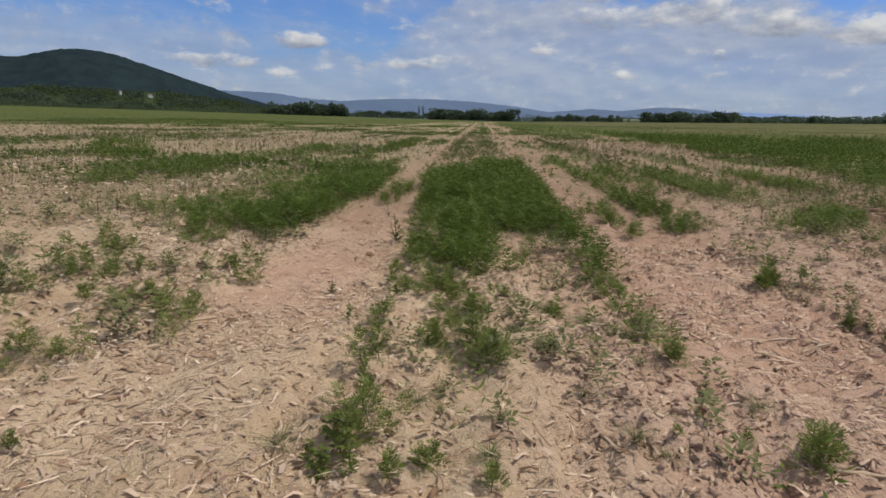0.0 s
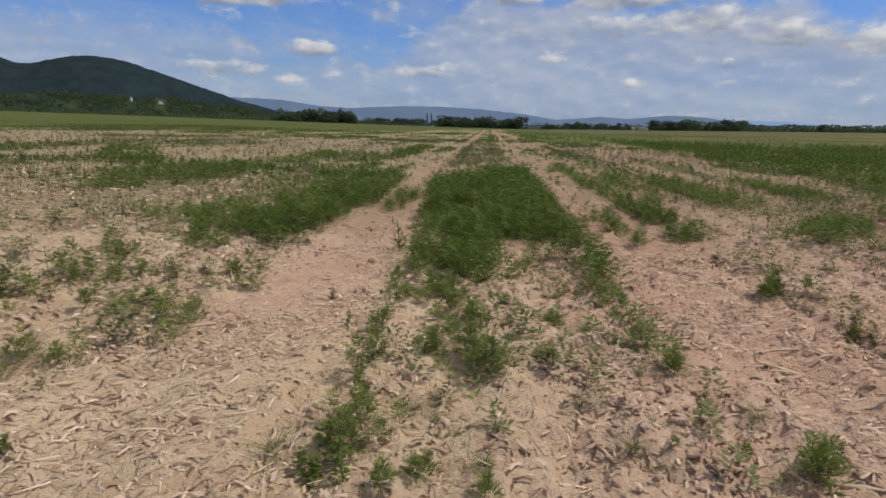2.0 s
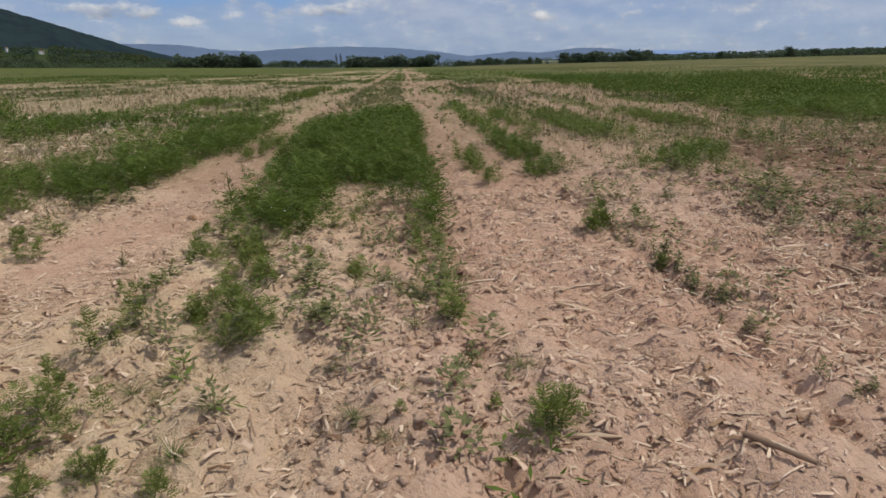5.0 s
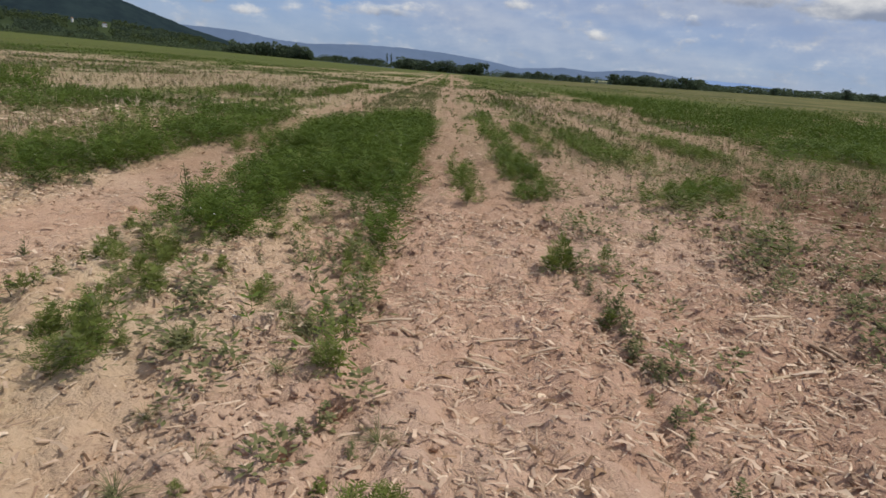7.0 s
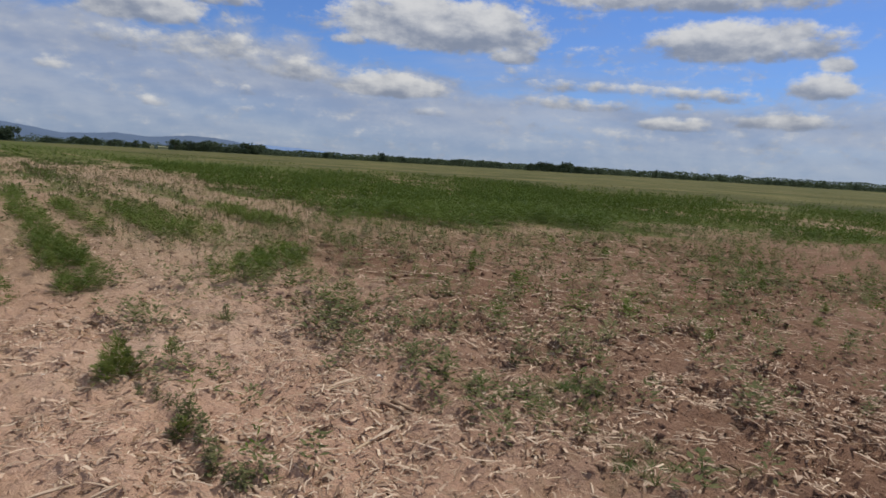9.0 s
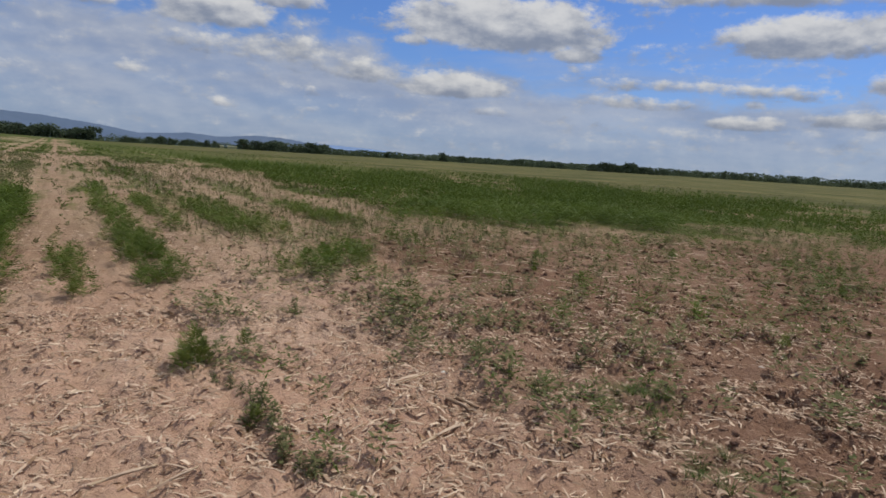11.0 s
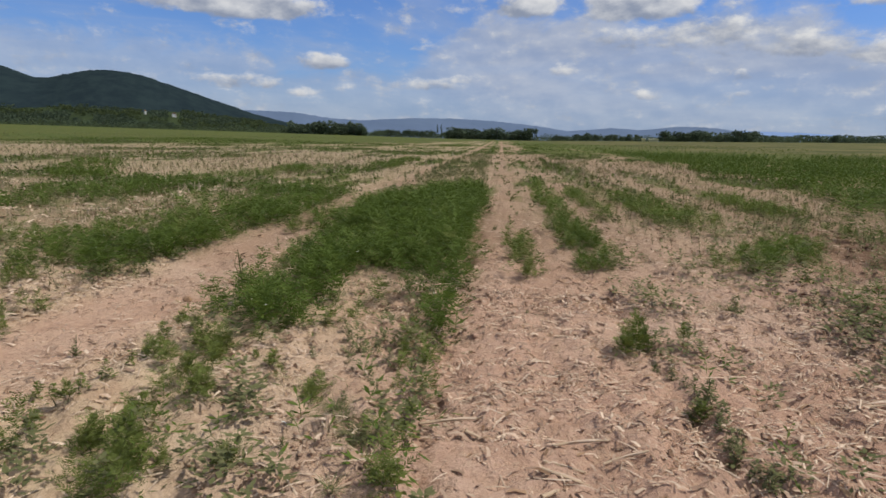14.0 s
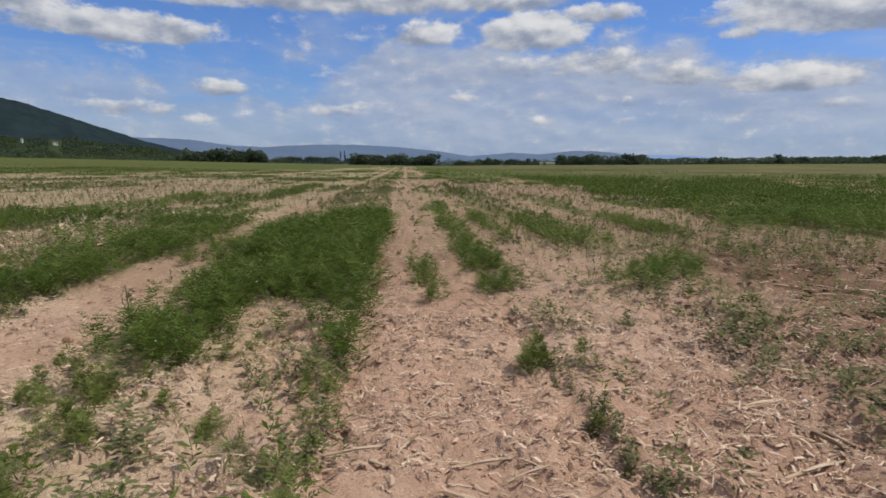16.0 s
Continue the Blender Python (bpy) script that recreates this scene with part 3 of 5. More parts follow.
plant_trees(-44, -18, 480, 26, 4.6)
plant_trees(-46, -20, 600, 16, 7.5, (0, 2, 1))
plant_trees(-23.8, -23.2, 470, 1, 8.0, (2,), 2)
plant_trees(-18.2, -11.8, 440, 27, 8.5, (0, 1, 3), 15)
plant_trees(-11.5, -4.3, 520, 19, 6.0, (1, 3))
plant_trees(-4.5, 2.8, 430, 28, 8.2, (0, 1, 2), 15)
plant_trees(4.5, 12.2, 480, 22, 5.8, (1, 3, 0), 20)
plant_trees(13.8, 20.8, 430, 25, 6.8, (0, 1, 3), 15)
plant_trees(21.5, 30, 520, 14, 3.6, (1, 3))
plant_trees(25.9, 26.1, 500, 1, 7.0, (0,), 1)
plant_trees(30.8, 31.2, 440, 2, 8.0, (0, 2), 4)
plant_trees(31.5, 42, 540, 30, 5.5, (1, 3, 0))
plant_trees(43.5, 50, 460, 23, 7.5, (0, 1, 2), 15)
plant_trees(50, 76, 540, 57, 4.8, (1, 3))
plant_trees(54.3, 54.5, 500, 1, 8.0, (2,), 1)


def house(x, y, turn):
    """A small white house far off below the hill."""
    root = tagged(new("house"), "small white house with a dark pitched roof", "house")
    bm = bmesh.new()
    bmesh.ops.create_cube(bm, size=1, matrix=Matrix.Translation((0, 0, 1.8)) @ Matrix.Diagonal((5, 6, 5, 1)))
    part("wall", bm, WHITE, root)
    bm = bmesh.new()
    a = [bm.verts.new(v) for v in ((-2.8, -3.4, 4.25), (2.8, -3.4, 4.25), (2.8, 3.4, 4.25), (-2.8, 3.4, 4.25), (0, -3.4, 6.2), (0, 3.4, 6.2))]
    for f in ((1, 2, 5, 4), (3, 0, 4, 5), (0, 1, 4), (2, 3, 5), (3, 2, 1, 0)):
        bm.faces.new([a[i] for i in f])
    part("roof", bm, HUSK, root)
    bm = bmesh.new()
    bmesh.ops.create_cube(bm, size=1, matrix=Matrix.Translation((1.5, -3.0, 2.6)) @ Matrix.Diagonal((1.2, 0.1, 1.4, 1)))
    part("window", bm, HUSK, root)
    root.matrix_basis = Matrix.Translation((x, y, 20.3)) @ Matrix.Rotation(turn, 4, "Z")


WHITE = straw_material("white_plaster", (0.66, 0.65, 0.62), (0.78, 0.77, 0.74))


# ---------------------------------------------------------------- plants
def feather_leaf(r, length, pairs, curve):
    """A ragweed leaf: a midrib with narrow lobes to both sides, along +x."""
    v, f = [], []

    def lobe(base, tip, width):
        d = tip - base
        side = np.cross(d, (0, 0, 1))
        side = side / (np.linalg.norm(side) + 1e-6) * width
        i = len(v)
        v.extend([base - side * 0.35, base + 0.5 * d - side, tip, base + 0.5 * d + side])
        f.append((i, i + 1, i + 2, i + 3))

    def at(t):
        return np.array([length * t, 0, curve * length * (t - t * t * 1.35)])

    lobe(at(0.0), at(0.6), 0.02 * length)
    lobe(at(0.55), at(1.0), 0.05 * length)
    for k in range(pairs):
        t = 0.22 + 0.66 * k / max(pairs - 1, 1)
        reach = length * 0.42 * math.sin(math.pi * (0.25 + 0.6 * t)) * r.uniform(0.8, 1.15)
        for s in (-1, 1):
            lobe(at(t), at(t) + np.array([reach * 0.55, s * reach, r.uniform(-0.12, 0.18) * reach]), reach * 0.15)
    return np.array(v), np.array(f)


def ragweed_arrays(seed, levels, per, pairs, lobe_scale=1.0, spread=1.0):
    """A ragweed plant 1 m high: feathered leaves in tiers up the stem; spread narrows it to a bush."""
    r = np.random.default_rng(seed)
    verts, faces, base = [], [], 0
    for k in range(levels):
        h = 0.10 + 0.84 * k / max(levels - 1, 1)
        for q in range(per):
            a = q * 6.283 / per + k * 2.4 + r.uniform(-0.4, 0.4)
            length = (0.62 - 0.26 * h) * r.uniform(0.7, 1.2) * lobe_scale
            out = r.uniform(0.0, 0.42) * (1.0 - 0.55 * h) * spread
            lv, lf = feather_leaf(r, length, pairs, r.uniform(0.3, 0.8))
            pitch = r.uniform(-0.1, 0.7) + 0.5 * h + 0.5 * (1 - spread)
            c, s = math.cos(pitch), math.sin(pitch)
            lv = np.stack([lv[:, 0] * c - lv[:, 2] * s, lv[:, 1], lv[:, 0] * s + lv[:, 2] * c], 1)
            c, s = math.cos(a), math.sin(a)
            lv[:, 0] += out
            lv = np.stack([lv[:, 0] * c - lv[:, 1] * s, lv[:, 0] * s + lv[:, 1] * c, lv[:, 2] + h * r.uniform(0.6, 0.85)], 1)
            verts.append(lv)
            faces.append(lf + base)
            base += len(lv)
    return np.concatenate(verts), np.concatenate(faces)


def stem_arrays(seed, height, radius, sides=5, bend=0.08):
    steps = 5
    path = [np.array([bend * math.sin(k * 1.1 + seed), bend * math.cos(k * 0.9 + seed) - bend, height * k / steps]) for k in range(steps + 1)]
    path[0] = np.array([0, 0, -0.03])
    v, f = [], []
    for k, p in enumerate(path):
        w = radius * (1 - 0.7 * k / steps)
        for q in range(sides):
            v.append(p + np.array([w * math.cos(q * 6.283 / sides), w * math.sin(q * 6.283 / sides), 0]))
    for k in range(steps):
        for q in range(sides):
            a, b = k * sides + q, k * sides + (q + 1) % sides
            f.append((a, b, b + sides, a + sides))
    return np.array(v), np.array(f)


def simple_leaves(seed, count, leaf):
    """A small weed one metre high: single pointed leaves round a short stem."""
    r = np.random.default_rng(seed)
    verts, faces = [], []
    for k in range(count):
        h, a = r.uniform(0.08, 0.95), k * 2.4 + r.uniform(-0.4, 0.4)
        d = np.array([math.cos(a), math.sin(a), r.uniform(-0.2, 0.6)])
        side = np.array([-math.sin(a), math.cos(a), 0]) * leaf * r.uniform(0.06, 0.11)
        p = np.array([0, 0, h * 0.85]) + d * r.uniform(0.05, 0.42) * (1.1 - h)
        q = p + d * leaf * r.uniform(0.22, 0.42) * (1.2 - 0.5 * h)
        i = len(verts)
        verts += [p, (p + q) / 2 + side, q, (p + q) / 2 - side]
        faces.append((i, i + 1, i + 2, i + 3))
    return np.array(verts), np.array(faces)


def broad_arrays(seed, count, leaf=1.0):
    """A sprawling broad-leaved weed 1 m high: pointed oval leaves on short stalks."""
    r = np.random.default_rng(seed)
    verts, faces, base = [], [], 0
    for k in range(count):
        h = r.uniform(0.08, 0.95)
        a = k * 2.4 + r.uniform(-0.4, 0.4)
        size = r.uniform(0.22, 0.4) * (1.15 - 0.5 * h) * leaf
        outline = np.array([(0, 0, 0), (0.25, 0.30, 0.08), (0.6, 0.30, 0.06), (1.0, 0, -0.10), (0.6, -0.30, 0.06), (0.25, -0.30, 0.08), (0.5, 0, 0.0)]) * size
        gap = r.uniform(0.03, 0.3) * (1.1 - h)
        outline[:, 0] += gap
        outline = np.concatenate([outline, [(0, -0.012, 0), (gap, -0.008, 0), (gap, 0.008, 0), (0, 0.012, 0)]])
        pitch = r.uniform(-0.3, 0.6)
        c, s = math.cos(pitch), math.sin(pitch)
        o = np.stack([outline[:, 0] * c - outline[:, 2] * s, outline[:, 1], outline[:, 0] * s + outline[:, 2] * c], 1)
        c, s = math.cos(a), math.sin(a)
        verts.append(np.stack([o[:, 0] * c - o[:, 1] * s, o[:, 0] * s + o[:, 1] * c, o[:, 2] + h * 0.85], 1))
        faces.append(np.array([(0, 6, 2, 1), (6, 3, 3, 2), (0, 5, 4, 6), (6, 4, 3, 3)])[[0, 2]] + base)
        faces.append(np.array([(2, 6, 4, 3), (7, 8, 9, 10)]) + base)
        base += 11
    return np.concatenate(verts), np.concatenate(faces)


def tuft_arrays(seed, blades, spread=0.8, width=0.03):
    """A tuft of arching blades 1 m high."""
    r = np.random.default_rng(seed)
    verts, faces, base = [], [], 0
    for _ in range(blades):
        a, out, h = r.uniform(0, 6.28), r.uniform(0.15, 1.0) * spread, r.uniform(0.45, 1.0)
        d, side = np.array([math.cos(a), math.sin(a), 0]), np.array([-math.sin(a), math.cos(a), 0]) * width
        p0 = d * r.uniform(0, 0.12) + np.array([0, 0, -0.03])
        p1 = p0 + d * out * 0.35 + np.array([0, 0, h * 0.65])
        p2 = p0 + d * out * 0.8 + np.array([0, 0, h * 0.95])
        p3 = p0 + d * out * 1.25 + np.array([0, 0, h * 0.85])
        verts += [p0 - side, p0 + side, p1 - side, p1 + side, p2 - side * 0.7, p2 + side * 0.7, p3 - side * 0.15, p3 + side * 0.15]
        faces += [(base, base + 1, base + 3, base + 2), (base + 2, base + 3, base + 5, base + 4), (base + 4, base + 5, base + 7, base + 6)]
        base += 8
    return np.array(verts), np.array(faces)


RAG_NEAR = [ragweed_arrays(s, 7, 5, 4, 0.58, 0.8) for s in range(20, 25)]
RAG_BUSH = [ragweed_arrays(s, 7, 5, 3, 0.58, 0.85) for s in range(25, 30)]
RAG_MID = [ragweed_arrays(s, 4, 3, 2, 1.2) for s in range(30, 35)]


def clump_arrays(seed, count, leaf=0.2, tall=1.0):
    """A loose dome of narrow leaf blades one metre high, for plants seen from afar."""
    r = np.random.default_rng(seed)
    verts, faces = [], []
    for _ in range(count):
        a, h = r.uniform(0, 6.28), r.uniform(0.05, 1.0)
        c = np.array([math.cos(a), math.sin(a), 0]) * r.uniform(0.0, 0.6) * math.sqrt(1.08 - h) + np.array([0, 0, h * 0.9 * tall])
        d = np.array([math.cos(a), math.sin(a), r.uniform(-0.1, 1.1)]) + r.normal(0, 0.35, 3)
        d = d / np.linalg.norm(d) * leaf * r.uniform(0.8, 1.5)
        e = np.cross(d, r.normal(0, 1, 3))
        e = e / np.linalg.norm(e) * leaf * 0.42
        i = len(verts)
        verts += [c - d, c + e * 0.9, c + d, c - e]
        faces.append((i, i + 1, i + 2, i + 3))
    return np.array(verts), np.array(faces)


def stubble_arrays(seed, count):
    """A few thin dead stalks one metre high, leaning a little."""
    r = np.random.default_rng(seed)
    verts, faces = [], []
    for _ in range(count):
        a, h = r.uniform(0, 6.28), r.uniform(0.35, 1.0)
        p = np.array([r.normal(0, 0.25), r.normal(0, 0.25), -0.02])
        top = p + np.array([r.normal(0, 0.3), r.normal(0, 0.3), h])
        w = np.array([math.cos(a), math.sin(a), 0]) * 0.035
        i = len(verts)
        verts += [p - w, p + w, top + w * 0.6, top - w * 0.6]
        faces.append((i, i + 1, i + 2, i + 3))
    return np.array(verts), np.array(faces)


RAG_FAR = [clump_arrays(s, 23, 0.115) for s in range(40, 46)]
CLUMP = [clump_arrays(s, 11, 0.205, 0.7) for s in range(46, 52)]
STUBBLE = [stubble_arrays(s, 6) for s in range(50, 55)]


def sample(x0, x1, y0, y1, spacing, density):
    """Jittered places in a box, kept where density(x, y) is high."""
    u, v = np.meshgrid(np.arange(x0, x1, spacing), np.arange(y0, y1, spacing))
    u = (u + rng.uniform(-0.5, 0.5, u.shape) * spacing).ravel()
    v = (v + rng.uniform(-0.5, 0.5, v.shape) * spacing).ravel()
    keep = rng.random(len(u)) < density(u, v)
    return u[keep], v[keep]


def stand(name, templates, mat, box, spacing, density, low, high, label, category="weeds"):
    x, y = sample(*box, spacing, density)
    if not len(x):
        return None
    size = (low + (high - low) * (0.45 * rng.random(len(x)) + 0.45 * value_noise(x, y, 1.3, 6) + 0.45 * value_noise(x, y, 3.7, 1)))
    v, f = scatter(templates, x, y, soil_height(x, y) - 0.01, size, rng.uniform(0, 6.28, len(x)), rng.uniform(0.8, 1.15, len(x)), 0.15)
    return tagged(mesh_object(name, v, f, mat), label, category, kind="stuff")


def bed_a(x, y):
    left = -0.66 - 0.045 * (y - 6) + 0.35 * (value_noise(x, y, 1.8, 7) - 0.5) + 0.3 * (value_noise(x, y, 5.0, 2) - 0.5)
    near = np.interp(x, (-0.8, -0.5, 0.0, 0.3, 0.42, 0.55, 0.68, 0.85, 1.0, 1.3), (6.2, 5.95, 5.7, 5.8, 6.4, 6.8, 7.2, 6.9, 6.2, 5.65)) + 0.8 * (value_noise(x, y, 3.0, 3) - 0.5)
    far = np.interp(x, (-1.3, -0.4, 0.8, 1.2), (15.8, 17.0, 18.8, 19.6)) + 1.2 * (value_noise(x, y, 1.5, 5) - 0.5)
    d = smooth(left - 0.12, left + 0.12, x) * (1 - smooth(1.16, 1.40, x + 0.007 * np.maximum(y - 9, 0) + 0.25 * (value_noise(x, y, 3.5, 6) - 0.5))) * smooth(near - 0.2, near + 0.4, y) * (1 - smooth(far - 0.8, far + 0.6, y))
    holes = 1 - 0.97 * (1 - patchy(x, y, 2.0, 4, 0.36, 0.5)) * (1 - 0.9 * smooth(7.0, 8.6, y))
    return d * holes


def bed_a_far(x, y):
    return soft_box(x + 0.008 * (y - 20), y, -1.4, 1.1, 16.5, 66, 0.25, 0.6) * (0.08 + 0.45 * patchy(x, y * 0.5, 0.9, 2, 0.38, 0.6)) * (1 - 0.8 * smooth(28, 70, y))


def bed_b(x, y):
    """A full strip along the track, and a thinner one behind it with bare soil between."""
    right = np.interp(y, (5.5, 6.3, 7.0, 8.2, 10.8, 14, 19), (-3.0, -2.75, -2.4, -2.15, -1.95, -1.95, -2.2)) + 0.3 * (value_noise(x, y, 2.2, 3) - 0.5)
    left = np.interp(y, (6, 7.2, 9.3, 11.6, 15, 19), (-3.3, -3.5, -4.3, -4.7, -4.9, -4.6))
    full = smooth(-3.35, -3.0, x + 0.5 * (value_noise(x, y, 1.6, 3) - 0.5)) * smooth(6.9, 8.0, y + 0.5 * (x + 2.6)) * (0.35 + 0.65 * patchy(x, y, 2.6, 1, 0.22, 0.42))
    thin = smooth(left - 0.3, left + 0.3, x) * smooth(6.2, 7.0, y) * (0.06 + 0.94 * patchy(x, y, 1.7, 5, 0.47, 0.62))
    thin = thin * (1 - 0.85 * np.exp(-((x + 3.55) / 0.28) ** 2) * (1 - smooth(10, 12, y)))
    return np.maximum(full, 0.85 * thin) * (1 - smooth(right - 0.12, right + 0.12, x)) * (1 - smooth(18.0, 19.5, y))


def bed_c(x, y):
    """A narrow weedy strip along two old crop rows, thinner further up."""
    d = soft_box(x, y, -8.7, -6.3, 10.8, 20.5, 0.25, 0.8) * smooth(-0.4, 0.5, y - 10.8 - 2.6 * np.maximum(x + 7.5, 0)) * smooth(-0.5, 0.6, y - 10.8 - 2.4 * np.maximum(-7.3 - x, 0))
    d = np.maximum(d, 0.7 * soft_box(x, y, -7.6, -5.9, 20, 31, 0.3, 1.5))
    row = 0.5 + 0.5 * np.cos((x - 0.3) * 2 * np.pi / 0.76)
    return d * (0.35 + 0.65 * row) * (0.08 + 0.92 * patchy(x, y * 0.8, 1.3, 6, 0.34, 0.56))


def far_left_blocks(x, y):
    d = soft_box(x + 0.575 * (y - 20), y, -12.3, -10.2, 19, 30, 0.5, 1.0) * 0.8
    d = np.maximum(d, soft_box(x, y, -4.8, -3.6, 27.5, 44, 0.3, 2) * 0.75)
    d = np.maximum(d, soft_box(x, y, -9.0, -7.6, 18.5, 20, 0.4, 0.6) * 0.6)
    d = np.maximum(d, soft_box(x, y, -30, -22, 38, 52, 1.5, 3) * 0.4)
    return d * (0.05 + 0.95 * patchy(x, y, 0.9, 1, 0.38, 0.6))


def rows_right(x, y):
    """Single weedy rows east of the track, and clumps further out."""
    d = np.exp(-((x - 2.77) / 0.25) ** 4) * smooth(8.3, 8.7, y) * (1 - smooth(24, 30, y)) * np.maximum(0.35 + 0.5 * patchy(x, y, 1.8, 2, 0.34, 0.54), 0.8 * (1 - smooth(11.5, 13, y)))
    d = np.maximum(d, np.exp(-((x - 1.93 + 0.02 * (y - 8)) / 0.17) ** 4) * smooth(7.7, 7.9, y) * (1 - smooth(11, 12, y)) * np.maximum(0.9 * patchy(x, y, 1.6, 3, 0.4, 0.55), 0.9 * (1 - smooth(8.3, 8.6, y))))
    d = np.maximum(d, np.exp(-((x - 3.68) / 0.18) ** 4) * smooth(13.4, 14.2, y) * (1 - smooth(20.0, 21.5, y)) * (0.4 + 0.5 * patchy(x, y, 1.4, 2, 0.3, 0.5)))
    d = np.maximum(d, soft_box(x, y, 4.45, 5.35, 12.8, 18.8, 0.15, 0.6) * (0.25 + 0.7 * patchy(x, y, 1.5, 4, 0.34, 0.52)))
    d = np.maximum(d, soft_box(x, y, 5.3, 5.9, 12.6, 16.2, 0.15, 0.5) * 0.6 * patchy(x, y, 1.7, 3, 0.42, 0.58))
    d = np.maximum(d, soft_box(x, y, 7.1, 8.0, 14.9, 19.6, 0.2, 0.5) * (0.2 + 0.7 * patchy(x, y, 1.5, 1, 0.34, 0.54)))
    line = np.abs((y - 8.7) - 1.25 * (x - 4.2)) / 1.6
    d = np.maximum(d, np.exp(-(line / 0.42) ** 4) * smooth(4.1, 4.4, x) * (1 - smooth(6.2, 6.6, x)) * (0.15 + 0.85 * patchy(x, y, 2.0, 5, 0.34, 0.52)))
    d = np.maximum(d, np.exp(-(((x - 7.6) / 0.4) ** 2 + ((y - 12.6) / 0.7) ** 2) ** 2) * 0.6 * patchy(x, y, 2.2, 3, 0.3, 0.5))
    small = np.exp(-(((x + 1.5) / 0.18) ** 4)) * smooth(10.4, 10.9, y) * (1 - smooth(13, 13.8, y))
    return np.maximum(d, small * 0.9)


LABEL_DENSE = "dense stand of feathery dark green ragweed in the field"


NEAR_CLUMPS = [
    (-0.55, 5.35, 0.22, 0.25, 0.8), (-0.28, 5.1, 0.24, 0.4, 1.3), (-0.2, 4.5, 0.2, 0.35, 1.1), (0.04, 4.5, 0.2, 0.2, 1.0), (-0.05, 4.05, 0.22, 0.25, 1.1), (0.1, 3.7, 0.2, 0.22, 1.2),
    (-0.47, 2.7, 0.2, 0.45, 0.45), (-0.55, 3.7, 0.12, 0.5, 0.6),  (1.16, 5.5, 0.13, 0.5, 0.9), (0.55, 6.1, 0.2, 0.3, 1.1), (0.31, 4.88, 0.14, 0.1, 0.9),
    (0.62, 4.55, 0.16, 0.2, 0.5), (1.18, 3.8, 0.1, 0.35, 0.4), (1.15, 4.6, 0.12, 0.4, 0.5), (2.62, 5.8, 0.10, 0.10, 1.0), (1.5, 2.7, 0.1, 0.1, 0.8)]
LEFT_CLUMPS = [
    (-2.75, 4.5, 0.25, 0.35, 1.0), (-2.42, 4.75, 0.22, 0.3, 1.0), (-3.4, 5.5, 0.4, 0.3, 1.0), (-3.45, 6.3, 0.3, 0.3, 1.1), (-4.25, 7.4, 0.4, 0.35, 1.1),
    (-1.98, 4.35, 0.3, 0.2, 0.8), (-2.05, 5.35, 0.3, 0.25, 0.9), (-2.5, 6.0, 0.5, 0.5, 0.8), (-2.3, 3.45, 0.12, 0.14, 1.2), (-2.55, 3.3, 0.2, 0.25, 0.8),
    (-1.95, 3.9, 0.14, 0.12, 0.8), (-1.87, 2.5, 0.12, 0.1, 0.9), (-3.9, 6.4, 0.35, 0.3, 0.8), (-3.6, 4.75, 0.3, 0.3, 1.0), (-3.1, 4.3, 0.25, 0.22, 0.9), (-3.55, 5.1, 0.3, 0.2, 1.0), (-2.95, 4.65, 0.2, 0.2, 1.1), (-4.8, 9.3, 0.35, 0.6, 0.9), (-3.0, 6.9, 0.4, 0.4, 1.0)]


def low_patches(x, y):
    """Looser ragweed at the near end of the beds."""
    d = 0.0
    for cx, cy, rx, ry, amount in NEAR_CLUMPS + LEFT_CLUMPS:
        d = np.maximum(d, amount * np.exp(-(((x - cx) / rx) ** 2 + ((y - cy) / ry) ** 2) ** 2))
    return 0.36 * d * (0.08 + 0.92 * patchy(x, y, 3.2, 1, 0.40, 0.56))


stand("ragweed_stand", RAG_BUSH, RAGWEED, (-1.4, 1.5, 5.2, 10), 0.155, bed_a, 0.13, 0.44, LABEL_DENSE)
stand("ragweed_stand", RAG_NEAR, YOUNG_LEAF, (-5.4, 3.0, 2.3, 10), 0.095, low_patches, 0.09, 0.25, "loose ragweed at the near end of the beds")
stand("ragweed_stand", RAG_BUSH, RAGWEED, (-1.6, 1.5, 10, 13.5), 0.16, bed_a, 0.12, 0.50, LABEL_DENSE)
stand("young_ragweed", RAG_BUSH, YOUNG_LEAF, (-1.5, 1.5, 5.2, 13.5), 0.3, lambda x, y: 0.55 * bed_a(x, y) * patchy(x, y, 2.2, 3, 0.4, 0.6), 0.2, 0.46, "lighter green young ragweed within the dense stand")
stand("young_ragweed", RAG_BUSH, YOUNG_LEAF, (-4.6, -2.0, 5.8, 13), 0.3, lambda x, y: 0.5 * bed_b(x, y) * patchy(x, y, 2.2, 6, 0.4, 0.6), 0.18, 0.42, "lighter green young ragweed within the dense stand")
stand("ragweed_stand", RAG_MID, RAGWEED, (-1.6, 1.5, 13.5, 21), 0.145, bed_a, 0.2, 0.42, LABEL_DENSE)
stand("ragweed_stand", RAG_BUSH, RAGWEED, (-4.8, -1.9, 5.8, 11.0), 0.145, bed_b, 0.10, 0.38, "ragweed strip beside the bare wheel track")
stand("ragweed_stand", RAG_MID, RAGWEED, (-4.8, -1.9, 11.0, 17.8), 0.15, bed_b, 0.13, 0.36, "ragweed strip beside the bare wheel track")
stand("ragweed_strip", RAG_MID, RAGWEED, (-9, -5.5, 9, 37), 0.16, bed_c, 0.18, 0.32, "narrow strip of green weeds along an old crop row")
stand("ragweed_strip", RAG_FAR, RAGWEED, (-19, -3, 17, 46), 0.19, far_left_blocks, 0.2, 0.36, "patches of green weeds further up the field")
